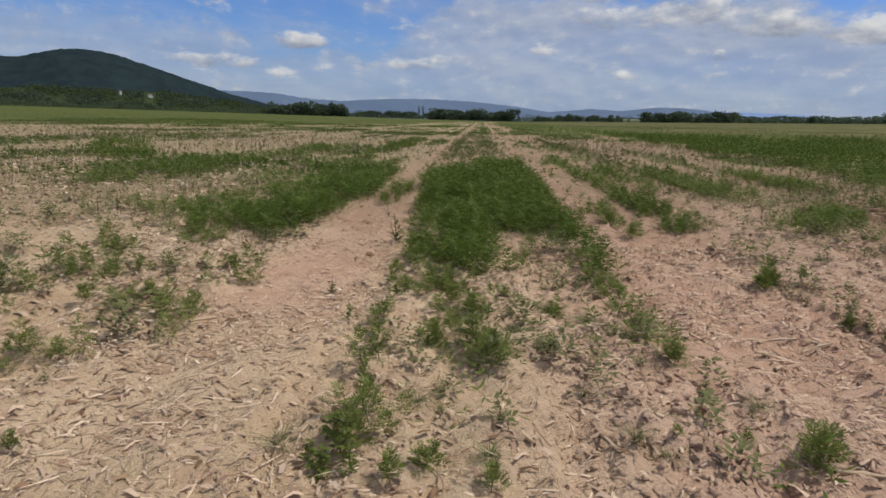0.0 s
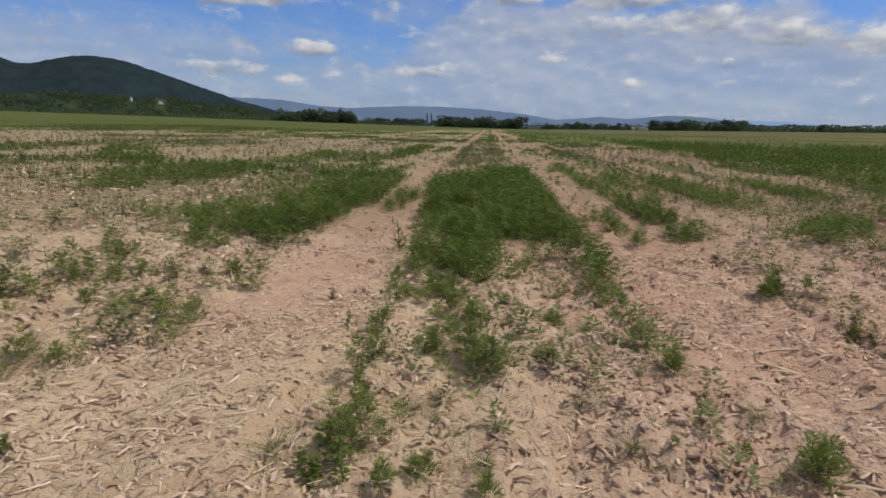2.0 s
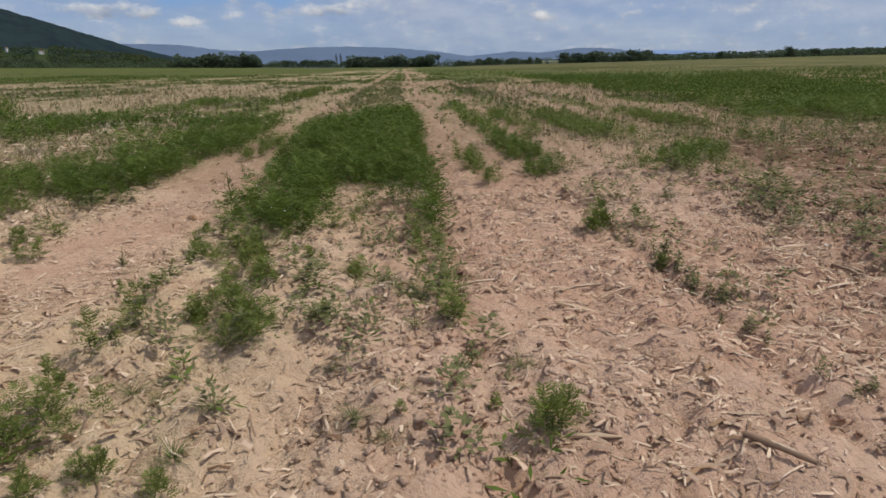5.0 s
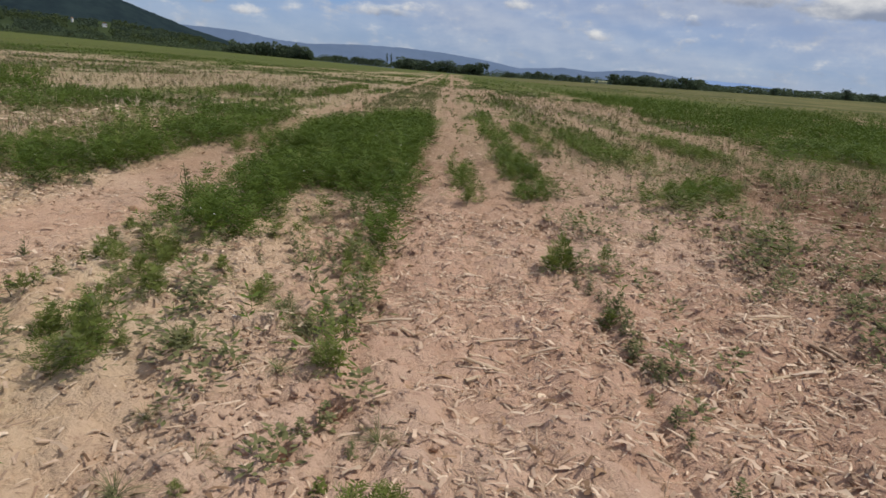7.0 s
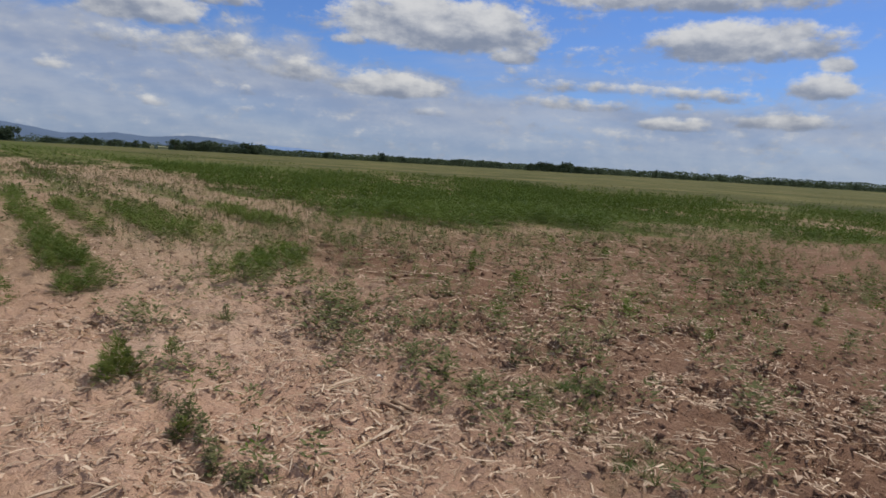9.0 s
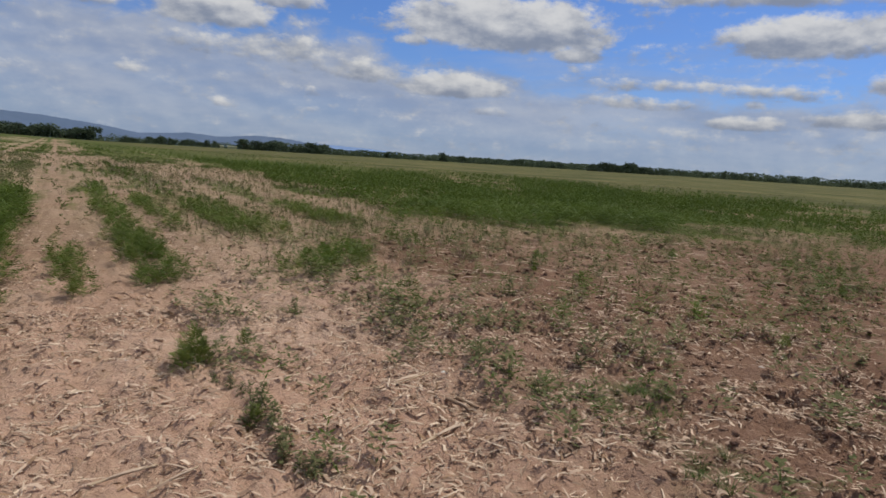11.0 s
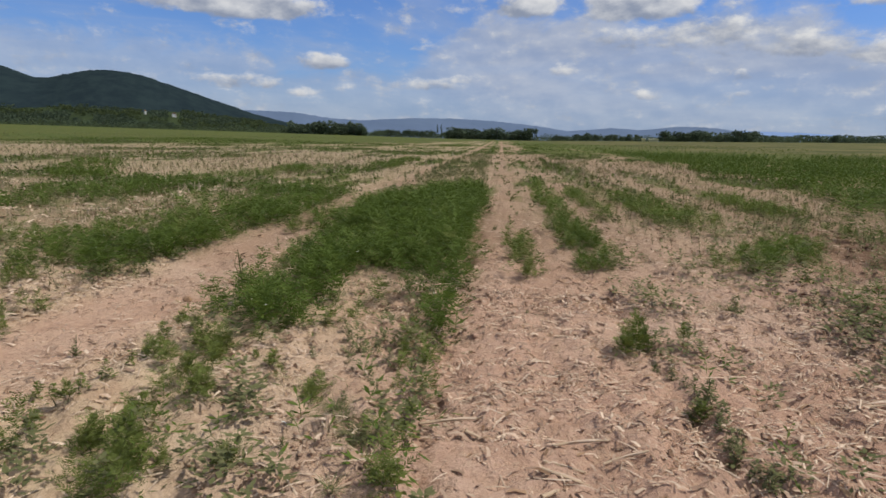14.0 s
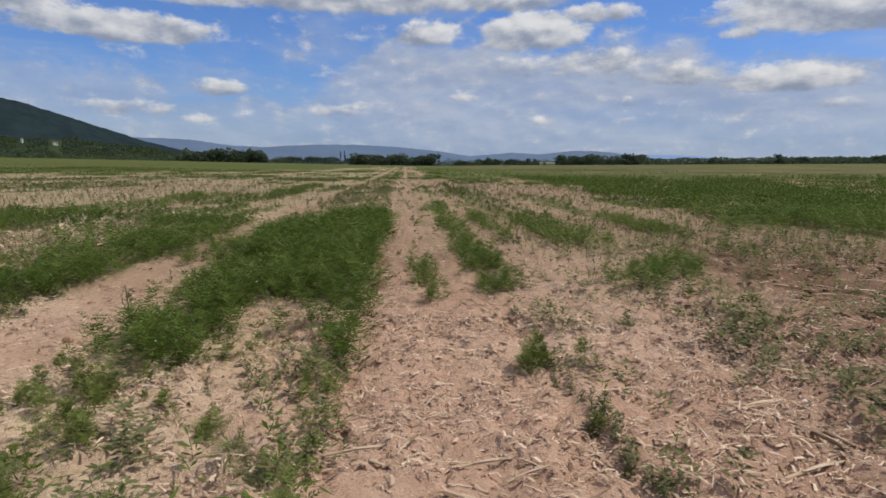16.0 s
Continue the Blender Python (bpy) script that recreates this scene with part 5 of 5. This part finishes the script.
place(TUFTS, [
    (5.23, 4.32, 0.066), (5.33, 4.1, 0.066), (4.93, 3.85, 0.055), (4.84, 3.25, 0.055), (4.77, 3.35, 0.055), (0.5, 3.92, 0.055), (0.99, 3.66, 0.055), (0.82, 4.43, 0.055),
    (0.12, 2.55, 0.055),
])

DUSTY_TUFTS = [weed("grass_tuft", "small grey-green tuft of dusty grass on dry soil", "grass", "grass tufts", tuft_arrays(190 + s, 80, 2.6, 0.016), GREY_LEAF, s, 0) for s in range(3)]
place(DUSTY_TUFTS, [
    (-0.10, 3.25, 0.055), (-0.23, 3.07, 0.050), (0.17, 2.86, 0.050), (-0.78, 2.65, 0.066), (0.74, 2.71, 0.050), (0.88, 2.64, 0.055), (0.90, 2.93, 0.044), (0.29, 4.43, 0.050),
    (0.58, 4.80, 0.066), (0.71, 4.38, 0.055), (0.44, 3.92, 0.066), (0.60, 3.21, 0.044), (1.49, 3.23, 0.050), (-0.10, 3.02, 0.044), (4.74, 5.51, 0.066), (4.68, 4.69, 0.077),
    (5.0, 3.38, 0.066), (5.17, 2.91, 0.066), (4.1, 4.47, 0.055), (3.7, 7.13, 0.077), (0.62, 5.5, 0.066), (0.8, 6.2, 0.077), (0.55, 6.9, 0.077), (0.81, 4.42, 0.066), (0.94, 4.24, 0.07), (1.05, 4.08, 0.07), (0.88, 4.34, 0.06), (1.0, 4.2, 0.06), (0.49, 4.83, 0.05),
])


def flower_heads(box, density, count):
    """Small pale flower heads on stalks above the weeds."""
    x, y = sample(*box, 0.3, density)
    pick = rng.permutation(len(x))[:count]
    x, y = x[pick], y[pick]
    bloom = []
    for seed in range(3):
        q = np.random.default_rng(seed)
        petals = [(0.5 * math.cos(k * 1.047) * q.uniform(0.8, 1.1), 0.5 * math.sin(k * 1.047), q.uniform(-0.1, 0.1)) for k in range(6)]
        bloom.append((np.array(petals + [(0, 0, 0.2)]), np.array([(k, (k + 1) % 6, 6) for k in range(6)])))
    v, f = scatter(bloom, x, y, soil_height(x, y) + rng.uniform(0.16, 0.28, len(x)), rng.uniform(0.012, 0.026, len(x)), rng.uniform(0, 6.28, len(x)), None, 0.4)
    return tagged(mesh_object("flower_heads", v, f, WHITE), "small whitish flower heads among the weeds", "flowers", kind="stuff")


flower_heads((-1.4, 1.5, 5.2, 17), bed_a, 40)
flower_heads((-4.8, -1.9, 6.2, 17), bed_b, 25)
flower_heads((8.4, 24, 6, 22), bed_right, 60)

# a mat of low grass among the stubble
stand("grass_mat", [tuft_arrays(150 + s, 22, 1.8, 0.022) for s in range(4)], GRASS, (4.4, 6.0, 2.9, 5.0), 0.07,
      lambda x, y: 0.6 * np.maximum(np.exp(-(((x - 5.2) / 0.35) ** 2 + ((y - 4.25) / 0.3) ** 2) ** 2), 0.7 * np.exp(-(((x - 4.82) / 0.3) ** 2 + ((y - 3.3) / 0.3) ** 2) ** 2)),
      0.03, 0.075, "mat of low green grass among the stubble", "grass")
# a thin tall dry weed at the edge of the track
SPINDLY = [weed("spindly_weed", "tall thin half-dry weed at the edge of the track", "weed", "spindly weeds", upright_arrays(180 + s, 20), GREY_LEAF, s, 0.012) for s in range(2)]
place(SPINDLY, [(-0.89, 7.37, 0.36), (-0.84, 7.30, 0.28), (-1.14, 5.2, 0.16), (3.2, 11.9, 0.2), (-1.3, 9.6, 0.16)])


def scrub(x, y):
    """Where small weeds stand scattered in the stubble."""
    d = 0.5 * soft_box(x, y, 4.2, 9.5, 3.0, 15, 0.6, 1.0) * patchy(x, y, 2.1, 1, 0.47, 0.67)
    d = np.maximum(d, 0.3 * soft_box(x, y, 7, 26, 3, 16, 1.0, 1.0) * (0.06 + patchy(x, y, 1.6, 2, 0.48, 0.68)))
    d = np.maximum(d, 0.5 * soft_box(x, y, -6.5, -2.05, 3.0, 11, 0.25, 1.0) * patchy(x, y, 1.7, 3, 0.42, 0.62))
    d = np.maximum(d, 0.3 * soft_box(x, y, -14, -4.5, 5, 19, 1.0, 1.0) * patchy(x, y, 1.36, 4, 0.48, 0.66))
    d = np.maximum(d, 0.42 * soft_box(x, y, -0.7, 1.2, 3.0, 7.4, 0.15, 0.4) * np.maximum(patchy(x, y, 2.2, 5, 0.46, 0.64), 0.6 * smooth(4.7, 5.4, y) * smooth(0.35, 0.55, x)))
    d = np.maximum(d, 0.62 * soft_box(x, y, 4.25, 6.2, 4.2, 13, 0.25, 0.8) * patchy(x, y * 0.7, 1.5, 7, 0.40, 0.60))
    d = np.maximum(d, 0.25 * soft_box(x, y, 5.5, 12, 5.5, 14, 0.5, 1.0) * patchy(x, y * 0.7, 1.1, 3, 0.44, 0.62))
    d = np.maximum(d, 0.5 * soft_box(x, y, 2.65, 3.25, 3.6, 8.5, 0.12, 0.5) * patchy(x, y, 1.6, 6, 0.3, 0.6))
    d = np.maximum(d, 0.5 * soft_box(x, y, 1.08, 1.33, 2.4, 6, 0.06, 0.3))
    d = np.maximum(d, 0.3 * soft_box(x, y, 3.3, 7, 8, 24, 0.3, 1.0) * patchy(x, y, 0.8, 7, 0.3, 0.6))
    return d


SMALL_DUSTY = [simple_leaves(130 + s, 42, 0.6) for s in range(6)]
stand("scattered_weeds", RAG_MID, RAGWEED, (7.5, 26, 3.5, 15.5), 0.5, lambda x, y: 0.5 * patchy(x, y, 1.3, 4, 0.52, 0.66), 0.14, 0.36, "scattered ragweed in front of the dense stand")
stand("scattered_weeds", RAG_MID, GREY_LEAF, (-8, 10, -9, 2.0), 0.5, lambda x, y: 0.5 * patchy(x, y, 0.8, 2, 0.45, 0.65) * (np.hypot(x - 1, y - 0.7) > 1.6), 0.08, 0.2, "scattered dusty weeds in the stubble")
stand("scattered_weeds", RAG_MID, GREY_LEAF, (8.5, 30, 4, 16.5), 0.45, lambda x, y: 0.02 + 0.6 * patchy(x, y, 1.1, 6, 0.52, 0.66), 0.14, 0.32, "scattered dusty weeds in front of the dense stand")
SMALL_RAG = [ragweed_arrays(140 + s, 3, 3, 1) for s in range(4)]
stand("small_weeds", SMALL_DUSTY, GREY_LEAF, (-14, 26, 2.3, 19), 0.19, scrub, 0.09, 0.30, "scattered small grey-green weeds in the stubble")
stand("small_weeds", SMALL_RAG, RAGWEED, (-14, 26, 2.3, 19), 0.19, lambda x, y: 0.5 * scrub(x, y) * patchy(x, y, 2.6, 5, 0.4, 0.6), 0.10, 0.36, "scattered small green weeds in the stubble")


# ---------------------------------------------------------------- straw, stalks and clods
def straw_arrays(seed, width, curl, twist=0.5, steps=3):
    """A dry leaf or split stalk one metre long: a bent gutter-shaped strip."""
    r = np.random.default_rng(seed)
    verts, faces = [], []
    bend = r.uniform(-0.12, 0.12) if seed % 3 else r.uniform(-0.5, 0.5)
    skew = r.uniform(-1.8, 1.8) * width
    for k in range(steps + 1):
        t = k / steps
        w = width * r.uniform(0.7, 1.15) * (r.uniform(0.35, 1.0) if k in (0, steps) else 1)
        a = twist * (t - 0.5)
        centre = np.array([t - 0.5, bend * (t - 0.5) ** 2, curl * math.sin(math.pi * t) * 0.5 + 0.3 * width])
        side = np.array([0, math.cos(a), math.sin(a)])
        up = np.array([0, -math.sin(a), math.cos(a)])
        cut = np.array([skew if k in (0, steps) else 0, 0, 0])
        verts += [centre - side * w - cut, centre + up * w * 0.55, centre + side * w + cut]
    for k in range(steps):
        for q in range(2):
            i = k * 3 + q
            faces.append((i, i + 1, i + 4, i + 3))
    return np.array(verts), np.array(faces)


def straw_cover(x, y):
    clump = 0.6 * patchy(x, y, 1.7, 2, 0.35, 0.68) + 0.4 * patchy(x, y, 5.0, 3, 0.35, 0.65)
    d = (0.14 + 0.86 * clump) * (1 - 0.5 * soft_box(x, y, -0.4, 1.5, 1.8, 4.2, 0.15, 0.4))
    track = smooth(-2.2, -1.9, x) - smooth(-1.2, -0.9, x)
    return np.clip(d * (1 - 0.55 * track * smooth(3.5, 5.5, y)) * (1 - 0.7 * bed_a(x, y)), 0, 1)


NARROW = [straw_arrays(200 + s, 0.02 + 0.004 * (s % 4), 0.05 * (s % 3), 0.9) for s in range(9)]


def chip_arrays(seed):
    """A torn scrap of dry leaf about one metre long, bent across the middle."""
    r = np.random.default_rng(seed)
    w, fold = r.uniform(0.06, 0.17), r.uniform(0.03, 0.24)
    verts = []
    for x in (-0.5, r.uniform(-0.2, 0.2), 0.5):
        for side in (-1, 1):
            verts.append((x + r.uniform(-0.13, 0.13), side * w * r.uniform(0.3, 1.2), (fold if abs(x) < 0.3 else 0.0) + r.uniform(0.0, 0.14)))
    return np.array(verts), np.array([(0, 2, 3, 1), (2, 4, 5, 3)])


FLAKES = [chip_arrays(s) for s in range(220, 236)]
SHORT = [straw_arrays(240 + s, 0.024 + 0.004 * (s % 3), 0.0, 0.9, 1) for s in range(9)]


def litter(name, templates, mat, box, spacing, low, high, label, density=straw_cover):
    x, y = sample(*box, spacing, density)
    size = low + (high - low) * rng.random(len(x)) ** 2.2
    v, f = scatter(templates, x, y, soil_height(x, y) + 0.003, size, rng.uniform(0, 6.28, len(x)), None, 0.15)
    return tagged(mesh_object(name, v, f, mat), label, "straw", kind="stuff")


litter("straw_litter", NARROW, STRAW, (-3.8, 8.5, 2.1, 7.5), 0.052, 0.03, 0.19, "pale weathered maize straw littering the soil")
litter("straw_litter", FLAKES + SHORT, STRAW, (-3.5, 6.5, 2.1, 5.5), 0.040, 0.012, 0.05, "fine straw chaff on the soil")
litter("straw_litter", FLAKES, STRAW, (-3.8, 8.5, 2.1, 7.5), 0.062, 0.02, 0.075, "curled dry maize leaf scraps on the soil")
litter("husk_litter", FLAKES + NARROW, HUSK, (-3.8, 8.5, 2.1, 7.5), 0.066, 0.02, 0.09, "dark rotted leaf scraps on the soil")
litter("leaf_chips", FLAKES, CHIP, (-3.6, 7.5, 2.1, 7.5), 0.046, 0.025, 0.085, "soil-stained angular chips of maize leaf and stalk on the soil")
litter("husk_scraps", FLAKES, WHITE, (-3.5, 7.5, 2.3, 8.0), 0.6, 0.02, 0.055, "bleached white maize husk scraps on the soil", lambda x, y: 0.2 + 0 * x)
litter("leaf_chips", FLAKES, CHIP, (-2.6, 4.8, 7.0, 13), 0.085, 0.03, 0.12, "soil-stained angular chips of maize leaf and stalk on the soil")
litter("husk_litter", FLAKES + NARROW, HUSK, (-2.6, 4.8, 7.0, 13), 0.11, 0.03, 0.12, "dark rotted leaf scraps on the soil")
litter("leaf_chips", FLAKES, CHIP, (4.8, 15, 3.0, 13), 0.17, 0.03, 0.10, "soil-stained angular chips of maize leaf and stalk on the soil")
litter("straw_litter", SHORT, STRAW, (-9, 14, 7.5, 17), 0.16, 0.08, 0.28, "pale weathered maize straw littering the soil")
litter("husk_litter", FLAKES, HUSK, (-9, 14, 7.5, 17), 0.3, 0.05, 0.14, "dark rotted leaf scraps on the soil")
litter("straw_litter", SHORT + FLAKES, STRAW, (-8, -3.8, 3, 9), 0.075, 0.04, 0.13, "pale weathered maize straw littering the soil")
litter("straw_litter", SHORT + FLAKES, STRAW, (-17, -2.2, 9, 21), 0.13, 0.08, 0.26, "pale weathered maize straw littering the soil")
litter("husk_litter", FLAKES, HUSK, (-12, -2.2, 4, 16), 0.16, 0.05, 0.16, "dark rotted leaf scraps on the soil")
litter("straw_litter", FLAKES, STRAW, (-3.8, -2.0, 3.5, 9), 0.06, 0.03, 0.12, "curled dry maize leaf scraps on the soil")
litter("straw_litter", SHORT, STRAW, (3.4, 9.5, 7.5, 15), 0.11, 0.05, 0.2, "pale straw between the broken rows")
litter("straw_litter", SHORT, PALE_STALK, (8, 26, 4, 16), 0.19, 0.10, 0.34, "bleached maize straw scraps on dark soil")
litter("straw_litter", SHORT + FLAKES, STRAW, (-8, 11, -9, 2.1), 0.15, 0.04, 0.2, "weathered maize straw littering the soil")
litter("straw_litter", SHORT, STRAW, (8.5, 14, 3, 7.5), 0.10, 0.06, 0.24, "pale weathered maize straw littering the soil")
litter("straw_litter", SHORT, PALE_STALK, (4.0, 15, 2.8, 13), 0.09, 0.05, 0.24, "bleached maize straw scraps on dark soil", lambda x, y: 0.24 * straw_cover(x, y))
litter("straw_litter", NARROW, STRAW, (6, 17, 6, 14), 0.2, 0.14, 0.42, "long bleached maize straw on dark soil", lambda x, y: 0.15 + 0.6 * patchy(x, y, 0.9, 2, 0.4, 0.62))
litter("straw_litter", NARROW, STRAW, (3.4, 11, 2.4, 9), 0.07, 0.05, 0.2, "pale weathered maize straw littering the soil")
litter("straw_litter", SHORT, STRAW, (-24, 24, 17, 42), 0.42, 0.15, 0.4, "pale straw on the far rows", lambda x, y: 0.6 - 0.5 * far_rows(x, y))


def clod_arrays(seed, parts=2):
    """An angular lump of dried earth about one metre across."""
    r = np.random.default_rng(seed)
    bm = bmesh.new()
    bmesh.ops.create_icosphere(bm, subdivisions=parts, radius=0.5)
    v = np.array([p.co[:] for p in bm.verts]) * (1 + r.normal(0, 0.30, (len(bm.verts), 1))) * np.array([1, r.uniform(0.5, 0.9), r.uniform(0.3, 0.5)])
    v = v + r.normal(0, 0.05, v.shape)
    f = np.array([[p.index for p in q.verts] for q in bm.faces])
    bm.free()
    return v, f


CLODS = [clod_arrays(s, 1) for s in range(18)]


def clod_cover(x, y):
    d = 0.25 + 0.6 * patchy(x, y, 1.3, 6, 0.4, 0.7)
    d = np.maximum(d, soft_box(x, y, 0.4, 1.3, 2.2, 5.5, 0.2, 0.6))
    track = smooth(-2.2, -1.9, x) - smooth(-1.2, -0.9, x)
    return d * (1 - 0.6 * track)


def clods(box, spacing, low, high):
    x, y = sample(*box, spacing, clod_cover)
    size = low + (high - low) * rng.random(len(x)) ** 3
    v, f = scatter(CLODS, x, y, soil_height(x, y) - size * 0.08, size, rng.uniform(0, 6.28, len(x)), None, 0.3)
    ob = mesh_object("earth_clods", v, f, SOIL)
    paint_layers(ob, {k: w for k, w in soil_layers(v[:, 0], v[:, 1]).items() if k in ("pale", "ruddy", "chaff")})
    return tagged(ob, "loose crumbly clods of dry reddish-tan earth", "soil", kind="stuff")


clods((-3.2, 6.5, 2.1, 6.0), 0.072, 0.010, 0.035)
clods((-0.6, 3.2, 2.1, 4.6), 0.085, 0.02, 0.065)
clods((6.5, 11, 3.0, 6.0), 0.10, 0.02, 0.09)
clods((0.45, 1.5, 2.1, 3.8), 0.05, 0.02, 0.075)
clods((0.75, 1.75, 2.1, 3.5), 0.085, 0.045, 0.095)
clods((4.2, 6.2, 4.2, 8.0), 0.16, 0.05, 0.14)
clods((3.6, 9.5, 2.4, 8.0), 0.075, 0.02, 0.10)
clods((9.5, 18, 3.0, 14), 0.15, 0.03, 0.16)
clods((4.0, 9.5, 8.0, 13), 0.13, 0.03, 0.13)
clods((6.5, 17, 5.5, 14), 0.3, 0.08, 0.22)
clods((-6, 13, 6.0, 12), 0.17, 0.02, 0.09)


def stalk(x0, y0, x1, y1, thick, mat, label, group):
    """A broken maize stalk lying from one point to the other, with a frayed, hollow end and a joint."""
    root = tagged(new("maize_stalk"), label, "stalk", group)
    length = math.hypot(x1 - x0, y1 - y0)
    ring, steps = 8, 9
    kink, arch = random.uniform(-0.03, 0.03) * length, random.uniform(0.0, 0.02) * length
    verts, faces = [], []
    for k in range(steps + 1):
        t = k / steps
        w = thick * (1.0 - 0.35 * t) * (1.22 if k in (3, 7) else 1.0)
        cx, cy = length * t, kink * math.sin(math.pi * t)
        for q in range(ring):
            a = q * 6.283 / ring
            fray = random.uniform(-0.03, 0.03) * length if k in (0, steps) else 0
            verts.append((cx + fray, cy + w * math.cos(a), w * 0.8 * math.sin(a) + arch * math.sin(math.pi * t)))
    for k in range(steps):
        for q in range(ring):
            a, b = k * ring + q, k * ring + (q + 1) % ring
            faces.append((a, b, b + ring, a + ring))
    mesh_object("stem", verts, faces, mat, root)
    sheath_v, sheath_f = straw_arrays(random.randrange(999), 0.10, 0.1, 1.0)
    mesh_object("leaf_sheath", sheath_v * np.array([0.5, 0.25, 0.3]) * length + np.array([0.55 * length, 0, thick * 0.5]), sheath_f, STRAW, root)
    slope = math.atan2(float(soil_height(x1, y1)) - float(soil_height(x0, y0)), length)
    root.matrix_basis = Matrix.Translation((x0, y0, float(soil_height(x0, y0)) + thick * 0.6)) @ Matrix.Rotation(math.atan2(y1 - y0, x1 - x0), 4, "Z") @ Matrix.Rotation(-slope, 4, "Y")


PALE_LABEL, BROWN_LABEL = "pale broken maize stalk lying on dry soil", "brown broken maize stalk lying on dry soil"
for x0, y0, x1, y1, thick in [
        (1.24, 4.50, 1.61, 4.58, 0.009), (1.49, 4.35, 1.60, 4.37, 0.012), (1.87, 4.20, 2.05, 4.12, 0.013), (2.14, 4.16, 2.36, 4.23, 0.009),
        (3.46, 4.15, 3.95, 4.37, 0.011), (6.13, 5.50, 6.40, 5.66, 0.010), (6.96, 5.42, 7.09, 5.25, 0.012), (6.81, 4.09, 7.02, 4.13, 0.014),
        (3.56, 4.89, 4.04, 5.08, 0.009), (1.84, 3.86, 1.92, 3.94, 0.012), (-1.94, 4.30, -1.80, 4.41, 0.017), (-0.93, 4.64, -0.88, 4.74, 0.012),
        (1.92, 4.30, 2.20, 4.37, 0.009), (1.85, 4.05, 2.07, 4.02, 0.010), (0.92, 5.79, 0.98, 6.02, 0.012), (-2.17, 3.01, -2.00, 3.20, 0.012), (1.56, 2.66, 1.76, 2.64, 0.010)]:
    stalk(x0, y0, x1, y1, thick, PALE_STALK, PALE_LABEL, "pale stalks")
for x0, y0, x1, y1, thick in [
        (3.96, 4.68, 4.02, 4.46, 0.016), (3.60, 4.62, 3.80, 4.63, 0.012), (1.71, 3.84, 1.80, 3.77, 0.011), (-1.50, 3.45, -1.38, 3.64, 0.010),
        (0.05, 2.90, 0.32, 2.68, 0.013), (0.61, 2.84, 0.66, 2.62, 0.010), (4.06, 4.73, 4.09, 4.51, 0.014), (2.20, 2.57, 2.34, 2.35, 0.016), (2.45, 3.4, 2.7, 3.3, 0.012)]:
    stalk(x0, y0, x1, y1, thick, BROWN_STALK, BROWN_LABEL, "brown stalks")


def dark_clod(x, y, size):
    v, f = clod_arrays(77)
    ob = mesh_object("earth_clod", v * np.array([1.0, 1.0, 1.5]) * size, f, HUSK)
    ob.matrix_basis = Matrix.Translation((x, y, float(soil_height(x, y)) + 0.3 * size))
    tagged(ob, "dark reddish-brown lump of earth on the bare track", "clod")


dark_clod(-1.07, 6.6, 0.085)

# the same stubble goes on underfoot and behind the path
litter("leaf_chips", FLAKES, CHIP, (-6, 8, -5, 2.1), 0.13, 0.03, 0.1, "soil-stained angular chips of maize leaf and stalk on the soil")
litter("straw_litter", SHORT, STRAW, (-6, 8, -5, 2.1), 0.10, 0.05, 0.19, "pale weathered maize straw littering the soil")
litter("husk_litter", FLAKES + SHORT, HUSK, (-6, 8, -5, 2.1), 0.13, 0.03, 0.1, "dark rotted leaf scraps on the soil")
clods((-5, 7, -4, 2.1), 0.14, 0.015, 0.06)
